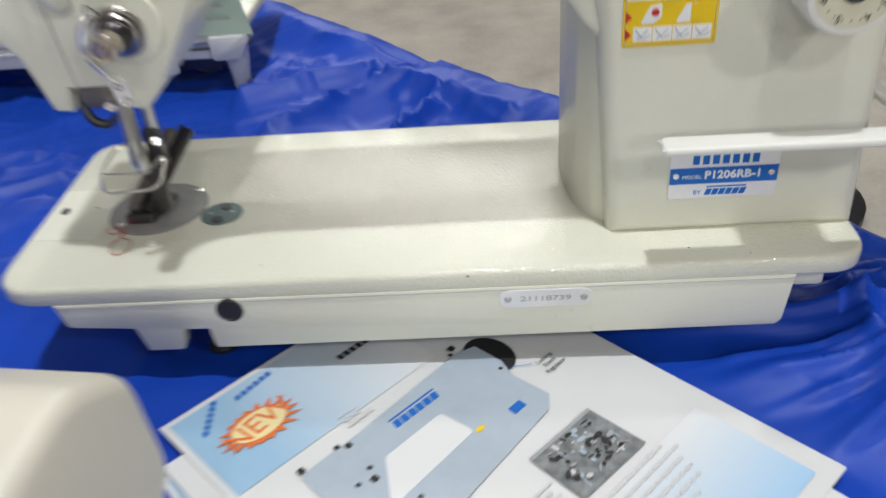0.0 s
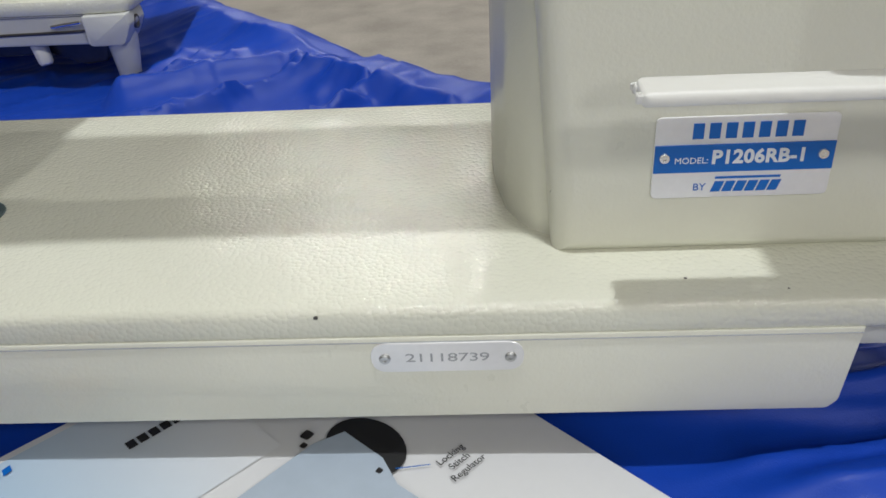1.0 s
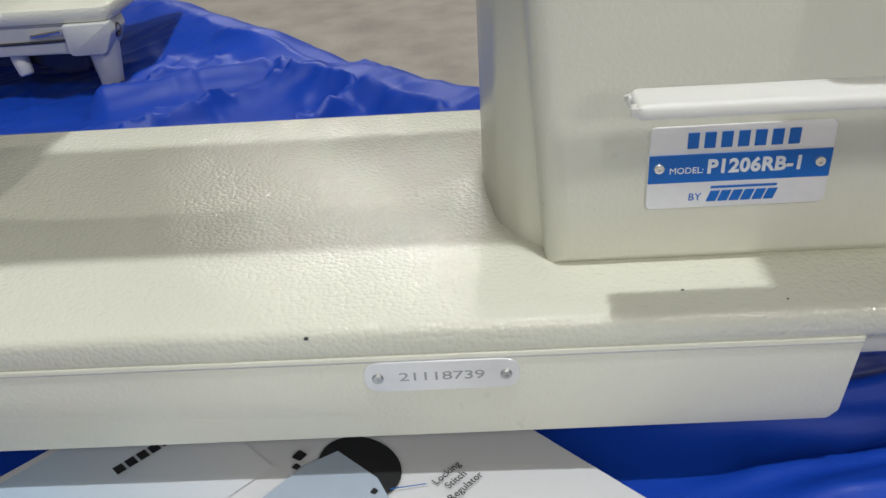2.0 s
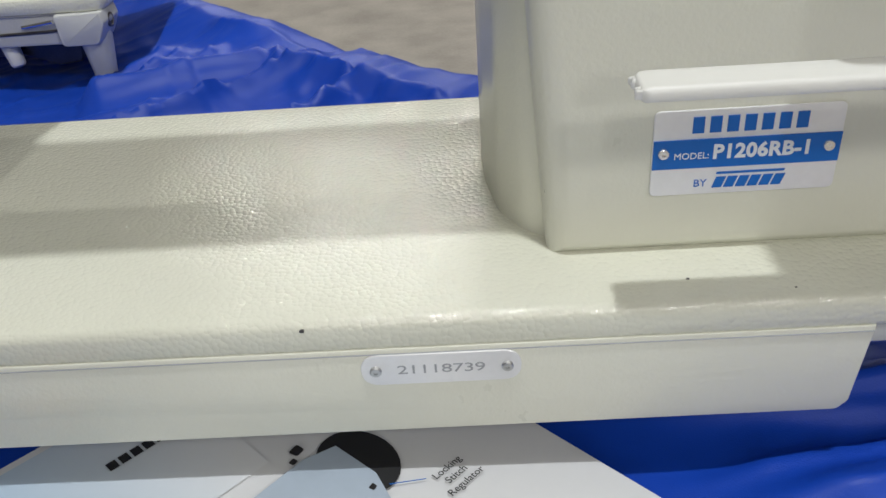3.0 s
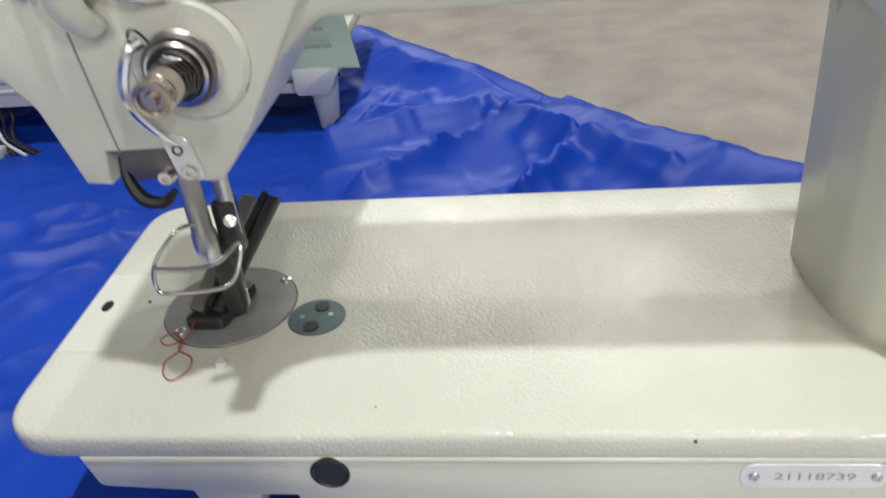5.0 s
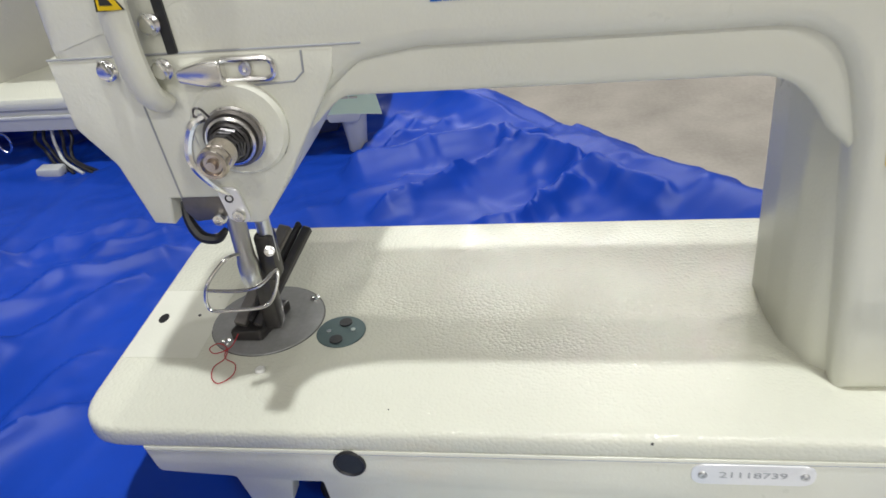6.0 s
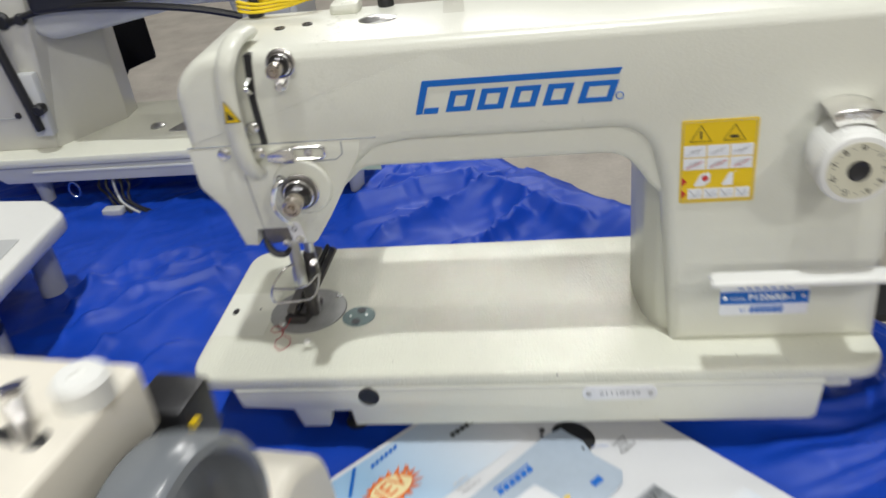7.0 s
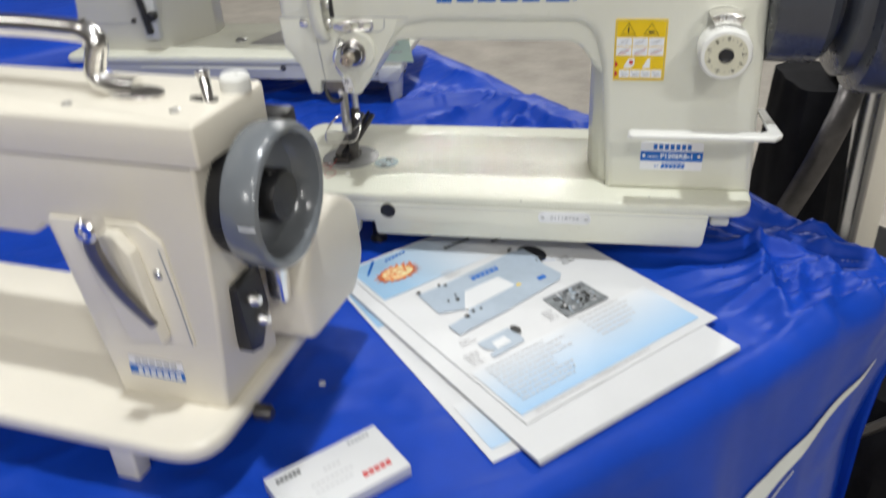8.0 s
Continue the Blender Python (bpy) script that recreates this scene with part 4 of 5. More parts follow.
    part("needle_clamp", box(0.0828, 0.0915, 0.0650, 0.0755, 0.866, 0.892, 0.002), GUN, nb)
    part("clamp_screw", lathe([(0.0026, 0), (0.0026, 0.004), (0, 0.0045)], along((0.0900, 0.066, 0.8835), (0.0925, 0.058, 0.888)), 14), CHROME, nb)
    # dark presser foot with a long rear guide
    foot = part("presser_foot", join(slab(rounded([(0.0585, 0.0620, 0.002), (0.0755, 0.0620, 0.002), (0.0835, 0.090, 0.002), (0.0670, 0.090, 0.002)], 3), "xy", BZ + 0.0010, BZ + 0.0075, 0.0012, 2), box(0.0770, 0.0860, 0.0650, 0.0750, BZ + 0.006, BZ + 0.044, 0.002)), GUN, root, "black steel presser foot")
    def rail(x0, x1, lift, w):
        a, b = Vector((x0, 0.0655, BZ + 0.006 + lift)), Vector((x1, 0.1150, BZ + 0.0345 + lift))
        bm = box(-w / 2, w / 2, -0.0022, 0.0022, 0, (b - a).length, 0.0007, 1)
        d = (b - a).normalized()
        s = Vector((1, 0, 0))
        s = (s - d * s.dot(d)).normalized()
        n = d.cross(s)
        bm.transform(Matrix(((s.x, n.x, d.x, a.x), (s.y, n.y, d.y, a.y), (s.z, n.z, d.z, a.z), (0, 0, 0, 1))))
        return bm
    part("guide_rail", rail(0.0640, 0.0800, 0.003, 0.0070), NICKEL, foot)
    part("guide_rail", rail(0.0700, 0.0880, 0.005, 0.0028), BLACK, foot)
    part("guide_rail", rail(0.0735, 0.0920, 0.002, 0.0050), GUN, foot)
    wire = smooth_path([(0.0800, 0.057, 0.8880), (0.0740, 0.051, 0.8885), (0.0632, 0.047, 0.8765), (0.0610, 0.047, 0.8630), (0.0720, 0.047, 0.8622), (0.0880, 0.049, 0.8630), (0.0935, 0.053, 0.8690), (0.0945, 0.058, 0.8780), (0.0880, 0.050, 0.8745), (0.0780, 0.047, 0.8735), (0.0632, 0.046, 0.8745)], 5)
    part("finger_guard", tube(wire, 0.0009, 8), CHROME, root, "bent wire finger guard")
    return root


big_machine()

# loose red thread on the bed
loop = smooth_path([(x - 0.0055, y - 0.004, z) for x, y, z in [(0.069, 0.066, BZ + 0.006), (0.066, 0.060, BZ + 0.002), (0.0590, 0.0560, BZ + 0.0012), (0.0545, 0.0600, BZ + 0.0012), (0.0580, 0.0640, BZ + 0.0012), (0.0640, 0.0600, BZ + 0.0012), (0.0655, 0.0520, BZ + 0.0012),
                    (0.0620, 0.0460, BZ + 0.0010), (0.0640, 0.0380, BZ + 0.0010), (0.0690, 0.0340, BZ + 0.0010), (0.0740, 0.0400, BZ + 0.0010), (0.0725, 0.0480, BZ + 0.0010), (0.0660, 0.0520, BZ + 0.0016), (0.0640, 0.0590, BZ + 0.0018)]], 6)
solo("thread", tube(loop, 0.00028, 5), RED_THREAD, "loose loop of thin red thread on the bed", "thread")


# ---- brochures and cards on the table ----
def faded(name, base, axis, a, b):
    """Printed colour that fades to white paper from a to b along an axis of the sheet."""
    m = surface(name, base, 0.5, vary=0.03)
    nt = m.node_tree
    bs = nt.nodes["Principled BSDF"]
    old = bs.inputs["Base Color"].links[0].from_socket
    tc, sep, mr, mix = (nt.nodes.new(k) for k in ("ShaderNodeTexCoord", "ShaderNodeSeparateXYZ", "ShaderNodeMapRange", "ShaderNodeMix"))
    mix.data_type = "RGBA"
    mr.inputs[1].default_value, mr.inputs[2].default_value = a, b
    nt.links.new(tc.outputs["Object"], sep.inputs[0])
    nt.links.new(sep.outputs[axis], mr.inputs[0])
    nt.links.new(mr.outputs[0], mix.inputs[0])
    nt.links.new(old, mix.inputs[6])
    mix.inputs[7].default_value = (0.70, 0.71, 0.72, 1)
    nt.links.new(mix.outputs[2], bs.inputs["Base Color"])
    return m


PRINT_TOP = faded("blue_fade_top", (0.30, 0.48, 0.66), "X", 0.03, 0.135)
PRINT_LOW = faded("blue_fade_low", (0.36, 0.56, 0.78), "Y", -0.268, -0.205)
PRINT_GREY = surface("print_machine_grey", (0.40, 0.47, 0.55), 0.42, vary=0.14, scale=9)
PRINT_DARK = surface("print_photo", (0.05, 0.055, 0.06), 0.5, vary=0.8, scale=160, dirt=(0.30, 0.32, 0.33))
PRINT_TEXT = surface("print_text", (0.57, 0.57, 0.58), 0.6, vary=0.05)
PRINT_STAR = surface("print_star", (0.72, 0.16, 0.03), 0.5, vary=0.1)
PRINT_CREAM = surface("print_cream", (0.80, 0.68, 0.36), 0.5, vary=0.1)
PRINT_WHITE = surface("print_white", (0.70, 0.71, 0.72), 0.5, vary=0.03)


def sheet_pose(x, y, z, turn):
    """A page whose top left corner lies at x, y; its lines run along its own x."""
    return Matrix.Translation((x, y, z)) @ Matrix.Rotation(radians(turn), 4, "Z")


def page(w=0.216, h=0.279, lift=0.0, curl=0.0, seed=0, wave=0.0006, thick=0.0005):
    """A sheet of paper with slightly wavy edges."""
    bm = bmesh.new()
    n, k = 18, 22
    g = []
    for i in range(n + 1):
        row = []
        for j in range(k + 1):
            u, v = w * i / n, -h * j / k
            z = lift + wave * noise.noise(Vector((u * 14, v * 14, seed))) + curl * max(0.0, (i / n - 0.75) / 0.25) ** 2 * (j / k)
            row.append(bm.verts.new((u, v, z)))
        g.append(row)
    for a, b in zip(g, g[1:]):
        for j in range(k):
            bm.faces.new((a[j], b[j], b[j + 1], a[j + 1]))
    ret = bmesh.ops.extrude_face_region(bm, geom=bm.faces[:])
    for v in ret["geom"]:
        if isinstance(v, bmesh.types.BMVert):
            v.co.z -= thick
    return bm


def brochure(name, m, label, printed=False, seed=1, curl=0.0, low=False, thick=0.0005, wide=0.216, tall=0.279):
    root = thing(name, m, Matrix.Identity(4), label, "brochure", "brochures in the pile")
    part("sheet", page(w=wide, h=tall, seed=seed, curl=curl, thick=thick), PAPER, root)
    if low:
        part("blue_print", page_patch(0.006, 0.060, 0.200, 0.257, 0.0008, seed), PRINT_LOW, root)
        part("blue_print", page_patch(0.003, 0.070, 0.008, 0.075, 0.0008, seed), PRINT_TOP, root)
    if not printed:
        return root
    e = 0.0009
    def flat(pts, lift):
        return slab([(a, -b) for a, b in pts], "xy", lift, lift + 0.00012, 0)
    part("blue_print", page_patch(0.004, 0.140, 0.004, 0.072, e, seed), PRINT_TOP, root)
    part("blue_print", page_patch(0.003, 0.202, 0.205, 0.270, e, seed), PRINT_LOW, root)
    # starburst with its word
    star = []
    for i in range(36):
        r = (1.0 if i % 2 else 0.70) * (1 + 0.12 * math.sin(i * 2.7))
        a = 2 * math.pi * i / 36
        star.append((0.0385 + 0.0235 * r * math.cos(a), 0.0400 + 0.0155 * r * math.sin(a)))
    st = part("starburst", flat(star, e + 0.0005), PRINT_STAR, root, "printed red and cream starburst")
    part("star_field", flat(circle(0.0385, 0.0400, 0.0165, 28, 0.0098), e + 0.0007), PRINT_CREAM, st)
    part("word", letters("NEW", 0.0185, Matrix.Translation((0.0385, -0.0400, e + 0.0010)) @ Matrix.Rotation(radians(8), 4, "Z"), 0.00006), PRINT_STAR, st)
    for x, y, a, n in ((0.013, -0.026, 48, 6), (0.040, -0.0155, 8, 6)):
        parts("heading_bar", [slab([(x + 0.0045 * k * math.cos(radians(a)) + px, y + 0.0045 * k * math.sin(radians(a)) + py) for px, py in ((0, 0), (0.0032, 0.0008), (0.0036, 0.0040), (0.0006, 0.0034))], "xy", e + 0.0004, e + 0.0005, 0) for k in range(n)], BLUE_INK, root)
    # picture of a machine
    arm = [(0.0320, 0.0860), (0.0700, 0.0855), (0.1480, 0.0810), (0.1600, 0.0845), (0.1610, 0.1050), (0.1565, 0.1180), (0.1585, 0.1420), (0.1500, 0.1490), (0.0800, 0.1570), (0.0260, 0.1600), (0.0250, 0.1440), (0.0500, 0.1400), (0.0560, 0.1330), (0.0300, 0.1220)]
    pic = part("machine_picture", flat(arm, e + 0.0004), PRINT_GREY, root, "printed picture of a grey sewing machine")
    part("picture_gap", flat(rounded([(0.0690, 0.1085, 0.003), (0.1090, 0.1080, 0.003), (0.1120, 0.1300, 0.003), (0.0500, 0.1345, 0.003)], 3), e + 0.0006), PRINT_WHITE, pic)
    part("picture_wheel", flat(circle(0.1605, 0.0960, 0.0130, 28, 0.0170), e + 0.0002), BLACK_INK, pic)
    part("picture_logo", join(*(flat([(0.0860 + 0.0054 * k, 0.0985), (0.0905 + 0.0054 * k, 0.0985), (0.0915 + 0.0054 * k, 0.0935), (0.0870 + 0.0054 * k, 0.0935)], e + 0.0006) for k in range(6)), flat([(0.0860, 0.0922), (0.1190, 0.0922), (0.1190, 0.0910), (0.0860, 0.0910)], e + 0.0006)), BLUE_INK, pic)
    part("picture_tag", flat(circle(0.1150, 0.1315, 0.0030, 12, 0.0016), e + 0.0007), YELLOW, pic)
    part("picture_badge", flat([(0.1350, 0.1330), (0.1440, 0.1330), (0.1440, 0.1385), (0.1350, 0.1385)], e + 0.0007), BLUE_INK, pic)
    for x, y, r in ((0.0340, 0.0835, 0.0032), (0.0560, 0.0850, 0.0026), (0.0610, 0.0885, 0.0030), (0.0480, 0.1120, 0.0022), (0.0560, 0.1150, 0.0034), (0.0590, 0.1080, 0.0022), (0.1490, 0.0760, 0.0034), (0.1450, 0.0795, 0.0020), (0.0470, 0.1420, 0.0040), (0.0560, 0.1390, 0.0030), (0.0640, 0.1400, 0.0022), (0.1560, 0.1090, 0.0018)):
        r *= 0.7
        part("picture_fitting", flat(rounded([(x - r, y - r * 0.6, r * 0.3), (x + r * 0.8, y - r, r * 0.3), (x + r, y + r * 0.7, r * 0.3), (x - r * 0.6, y + r, r * 0.3)], 2), e + 0.0008), GUN, pic)
    small = part("machine_picture", flat([(0.0300, 0.1790), (0.0640, 0.1780), (0.0655, 0.1930), (0.0640, 0.2010), (0.0300, 0.2030), (0.0290, 0.1980), (0.0370, 0.1960), (0.0310, 0.1900)], e + 0.0004), PRINT_GREY, root, "small printed picture of a sewing machine")
    part("picture_gap", flat([(0.0400, 0.1860), (0.0540, 0.1855), (0.0545, 0.1950), (0.0390, 0.1960)], e + 0.0006), PRINT_WHITE, small)
    part("picture_wheel", flat(circle(0.0680, 0.1840, 0.0040, 14, 0.0062), e + 0.0006), BLACK_INK, small)
    photo = part("photo_picture", flat([(0.1165, 0.1635), (0.1635, 0.1640), (0.1640, 0.2000), (0.1150, 0.1990)], e + 0.0004), PRINT_DARK, root, "printed photograph of a machine's works")
    spot = random.Random(12)
    for k in range(64):
        x, y, a, b = spot.uniform(0.121, 0.158), spot.uniform(0.168, 0.194), spot.uniform(0.0006, 0.0034), spot.uniform(0.0004, 0.0016)
        turn = spot.choice((0.0, 0.1, 0.9, 1.5, -0.6)) + spot.uniform(-0.15, 0.15)
        ring = [(x + a * math.cos(q) * math.cos(turn) - b * math.sin(q) * math.sin(turn), y + a * math.cos(q) * math.sin(turn) + b * math.sin(q) * math.cos(turn)) for q in (i * math.pi / 4 + 0.3 * spot.random() for i in range(8))]
        part("photo_patch", flat(ring, e + 0.0006 + 0.00002 * k), (BLACK_INK, GREY_INK, PRINT_GREY, BLACK_INK, GUN, PRINT_TEXT)[k % 6], photo)
    part("photo_rim", flat([(0.1165, 0.1635), (0.1635, 0.1640), (0.1635, 0.1660), (0.1165, 0.1655)], e + 0.0006), GREY_INK, photo)
    # readable captions and grey lines of small print
    for i, word in enumerate(("Locking", "Stitch", "Regulator")):
        part("caption", letters(word, 0.0040, Matrix.Translation((0.1785, -0.1215 - 0.0045 * i, e + 0.0005)), 0.00005), BLACK_INK, root)
    part("leader_line", flat([(0.1606, 0.1120), (0.1703, 0.1195), (0.1703, 0.1199), (0.1606, 0.1124)], e + 0.0005), BLUE_INK, root)
    bars = []
    rnd = random.Random(4)
    def lines(x, y, w, n, gap, th):
        for k in range(n):
            u = x
            end = x + w * rnd.uniform(0.6, 1.0)
            while u < end:
                ln = rnd.uniform(0.003, 0.009)
                bars.append(flat([(u, y + gap * k), (min(u + ln, end), y + gap * k), (min(u + ln, end), y + gap * k + th), (u, y + gap * k + th)], e + 0.0004))
                u += ln + 0.0012
    lines(0.070, 0.068, 0.018, 3, 0.0045, 0.0016)
    lines(0.018, 0.168, 0.016, 2, 0.0045, 0.0016)
    lines(0.010, 0.186, 0.016, 4, 0.0042, 0.0015)
    lines(0.100, 0.180, 0.013, 4, 0.0040, 0.0014)
    lines(0.014, 0.210, 0.080, 9, 0.0058, 0.0016)
    lines(0.120, 0.206, 0.055, 6, 0.0058, 0.0016)
    lines(0.014, 0.273, 0.180, 1, 0.0058, 0.0012)
    tagged(part("small_print", join(*bars), PRINT_TEXT, root), kind="stuff")
    for x, y, n in ((0.1000, -0.0335, 7), (0.1450, -0.0335, 5), (0.1450, -0.0535, 5)):
        parts("title_bar", [slab([(x + 0.0046 * k, y), (x + 0.0035 + 0.0046 * k, y), (x + 0.0035 + 0.0046 * k, y + 0.0043), (x + 0.0046 * k, y + 0.0043)], "xy", e + 0.0004, e + 0.0005, 0) for k in range(n)], BLACK_INK, root)
    return root


def page_patch(u0, u1, v0, v1, lift, seed):
    """A printed area that follows the sheet's waves."""
    bm = bmesh.new()
    n = 12
    g = [[bm.verts.new((u0 + (u1 - u0) * i / n, -(v0 + (v1 - v0) * j / n), lift - 0.0003 + 0.0006 * noise.noise(Vector(((u0 + (u1 - u0) * i / n) * 14, -(v0 + (v1 - v0) * j / n) * 14, seed))))) for j in range(n + 1)] for i in range(n + 1)]
    for a, b in zip(g, g[1:]):
        for j in range(n):
            bm.faces.new((a[j], b[j], b[j + 1], a[j + 1]))
    return bm


TURN = math.degrees(math.atan2(0.717, 0.697))
brochure("brochure", sheet_pose(0.0985, -0.0700, TZ + 0.0018, 40.6), "white brochure with faded blue print under the pile", low=True, thick=0.001, wide=0.150, tall=0.268)
brochure("brochure", sheet_pose(0.1030, -0.0695, TZ + 0.0037, 45.0), "thin block of white brochures in the pile", thick=0.0012, tall=0.288)
brochure("brochure", sheet_pose(0.1020, -0.0685, TZ + 0.0052, 45.15), "thin block of white brochures in the pile", thick=0.0012, tall=0.288)
brochure("brochure", sheet_pose(0.1024, -0.0690, TZ + 0.0067, 44.9), "thin block of white brochures in the pile", thick=0.0012, tall=0.288)
brochure("brochure", sheet_pose(0.0934, -0.0432, TZ + 0.0082, TURN), "glossy white brochure with printed machines and a starburst", True, curl=-0.001, thick=0.0009)


def card_stack():
    root = thing("card_box", Matrix.Translation((0.1181, -0.3207, TZ)) @ Matrix.Rotation(math.atan2(0.0644, 0.0633), 4, "Z"), Matrix.Identity(4), "white stack of business cards with dark and red print", "card stack")
    part("card_block", box(0, 0.090, -0.0515, 0.0, 0.001, 0.0115, 0.0008), PAPER, root)
    def bars(x, y, n, w, h, gap, mat, name):
        parts(name, [box(x + k * (w + gap), x + k * (w + gap) + w, y, y + h, 0.01145, 0.0117, 0) for k in range(n)], mat, root)
    bars(0.006, -0.0105, 6, 0.0026, 0.0035, 0.0006, BLACK_INK, "name_bar")
    bars(0.064, -0.0075, 6, 0.0024, 0.0028, 0.0006, GREY_INK, "name_bar")
    bars(0.038, -0.0195, 4, 0.0028, 0.0026, 0.0007, PRINT_TEXT, "print_bar")
    bars(0.024, -0.0285, 9, 0.0030, 0.0022, 0.0007, PRINT_TEXT, "print_bar")
    bars(0.024, -0.0355, 8, 0.0030, 0.0022, 0.0007, PRINT_TEXT, "print_bar")
    bars(0.058, -0.0420, 5, 0.0038, 0.0045, 0.0008, RED_INK, "red_bar")


card_stack()
solo("crumb", slab(rounded([(0.1205, -0.2075, 0.001), (0.1255, -0.2070, 0.001), (0.1260, -0.2035, 0.001), (0.1212, -0.2030, 0.001)], 3), "xy", TZ + 0.0005, TZ + 0.004, 0.001, 2), PAPER, "small white scrap on the blue cloth", "scrap")


# ---- the cream machine in front ----
def cream_machine():
    root = thing("sewing_machine", Matrix.Translation((0.115, -0.298, TZ)) @ Matrix.Rotation(radians(-7), 4, "Z"), Matrix.Translation((0, 0, -TZ)),
                 "cream portable sewing machine with a grey handwheel", "sewing machine")
    part("bed_plate", slab(rounded([(-0.43, -0.050, 0.02), (-0.013, -0.050, 0.034), (-0.013, 0.127, 0.03), (-0.43, 0.127, 0.02)], 8), "xy", 0.797, 0.812, 0.005, 3), PAINT_CREAM, root)
    for x in (-0.0967, -0.38):
        for y in (-0.030, 0.100):
            part("foot", slab(rounded([(x - 0.010, y - 0.008, 0.003), (x + 0.010, y - 0.008, 0.003), (x + 0.010, y + 0.008, 0.003), (x - 0.010, y + 0.008, 0.003)], 3), "xy", TZ + 0.0005, 0.7985, 0.002, 2), PAINT_CREAM, root)
    col = rounded([(-0.128, 0.950, 0.004), (-0.108, 0.811, 0.004), (-0.022, 0.811, 0.004), (-0.012, 0.900, 0.02), (-0.006, 0.9995, 0.002), (-0.44, 0.9995, 0.004), (-0.44, 0.938, 0.01), (-0.140, 0.938, 0.012)], 5)
    body = part("arm", slab(col, "xz", -0.006, 0.068, 0.003, 3), PAINT_CREAM, root)
    part("top_cover", slab(rounded([(-0.44, -0.0085, 0.003), (0.0005, -0.0085, 0.003), (0.004, 0.071, 0.006), (-0.44, 0.071, 0.003)], 4), "xy", 0.9985, 1.0255, 0.0015, 3, 0.003), PAINT_CREAM, root)
    # regulator panel
    pan = rounded([(-0.124, 0.9550, 0.003), (-0.055, 0.9570, 0.006), (-0.040, 0.9450, 0.008), (-0.034, 0.8650, 0.004), (-0.105, 0.8640, 0.004)], 5)
    panel = part("regulator_panel", slab(pan, "xz", -0.0085, -0.0055, 0.001, 2), PAINT_CREAM, root)
    part("lever_block", slab(rounded([(-0.097, 0.9525, 0.003), (-0.067, 0.9525, 0.006), (-0.058, 0.9400, 0.006), (-0.050, 0.8720, 0.003), (-0.076, 0.8700, 0.004), (-0.092, 0.9250, 0.003)], 5), "xz", -0.018, -0.008, 0.002, 3), PAINT_CREAM, panel)
    lv = part("stitch_lever", tube(smooth_path([(-0.0690, -0.032, 0.9640), (-0.0720, -0.030, 0.9480), (-0.0690, -0.026, 0.9250), (-0.0620, -0.022, 0.9050), (-0.0540, -0.018, 0.8880)], 6), [0.0045 + 0.0022 * math.sin(min(1, i / 22) * 3.1) for i in range(25)], 10, flat=0.55), NICKEL, panel, "dark curved stitch lever")
    part("lever_knob", lathe([(0.0065, 0.0), (0.0075, 0.003), (0.0075, 0.011), (0.006, 0.013), (0.0035, 0.013), (0.003, 0.0115), (0, 0.0115)], facing(-0.0690, -0.024, 0.9650), 20), CHROME, lv)
    part("panel_groove", tube(smooth_path([(-0.0430, -0.0086, 0.9400), (-0.0385, -0.0086, 0.9050), (-0.0355, -0.0086, 0.8680)], 5), 0.0006, 6), GREY_INK, panel)
    part("panel_screw", screw(-0.0480, -0.0085, 0.9215, 0.0034, 0.002), STEEL, panel)
    # label
    lab = part("name_plate", box(-0.094, -0.050, -0.0072, -0.0058, 0.8330, 0.8480, 0.0004, 1), SILVER, root, "blue and silver name plate")
    part("blue_band", box(-0.094, -0.050, -0.0078, -0.0070, 0.8330, 0.8405, 0), BLUE_INK, lab)
    part("name_bar", join(*(box(-0.088 + 0.0058 * k, -0.0838 + 0.0058 * k, -0.0078, -0.0071, 0.8422, 0.8465, 0) for k in range(6))), PRINT_TEXT, lab)
    part("number_bar", join(*(box(-0.087 + 0.0052 * k, -0.0834 + 0.0052 * k, -0.0083, -0.0077, 0.8345, 0.8390, 0) for k in range(7))), WHITE_INK, lab)
    # handwheel on its belt pulley
    ax = Matrix.Translation((-0.005, 0.038, 0.9620)) @ Matrix.Rotation(radians(90), 4, "Y") @ Matrix.Diagonal((0.80, 0.80, 0.88, 1))
    part("belt_pulley", lathe([(0.030, -0.006), (0.047, -0.005), (0.049, 0.0), (0.049, 0.008), (0.046, 0.011), (0.030, 0.011)], ax, 48), BLACK, root)
    part("pulley_teeth", join(*(tube([ax @ Vector((0.049 * math.cos(a), 0.049 * math.sin(a), -0.003)), ax @ Vector((0.049 * math.cos(a), 0.049 * math.sin(a), 0.009))], 0.0013, 5) for a in (i * 2 * math.pi / 64 for i in range(64)))), BLACK, root)
    wheel = part("handwheel", lathe([(0.020, 0.010), (0.052, 0.010), (0.0575, 0.013), (0.0590, 0.017), (0.0590, 0.036), (0.0570, 0.039), (0.0535, 0.040), (0.0510, 0.038), (0.0490, 0.024), (0.0440, 0.019), (0.020, 0.017), (0.018, 0.012)], ax, 64), GREY_WHEEL, root, "glossy grey handwheel with a dished face")
    part("hub", lathe([(0.020, 0.014), (0.0215, 0.018), (0.0215, 0.031), (0.0195, 0.034), (0, 0.035)], ax, 36), BLACK, wheel, "black hub")
    part("hub_screw", lathe([(0.0035, 0.0), (0.0035, 0.004), (0, 0.004)], Matrix.Translation((0.018, 0.035, 0.9765)) @ Matrix.Rotation(radians(-20), 4, "X"), 12), BLACK, wheel)
    part("rim_mark", join(*(box(0.0185 + 0.0016 * k, 0.0195 + 0.0016 * k, -0.0096, -0.0088, 0.9620, 0.9640, 0) for k in range(7))), WHITE_INK, wheel)
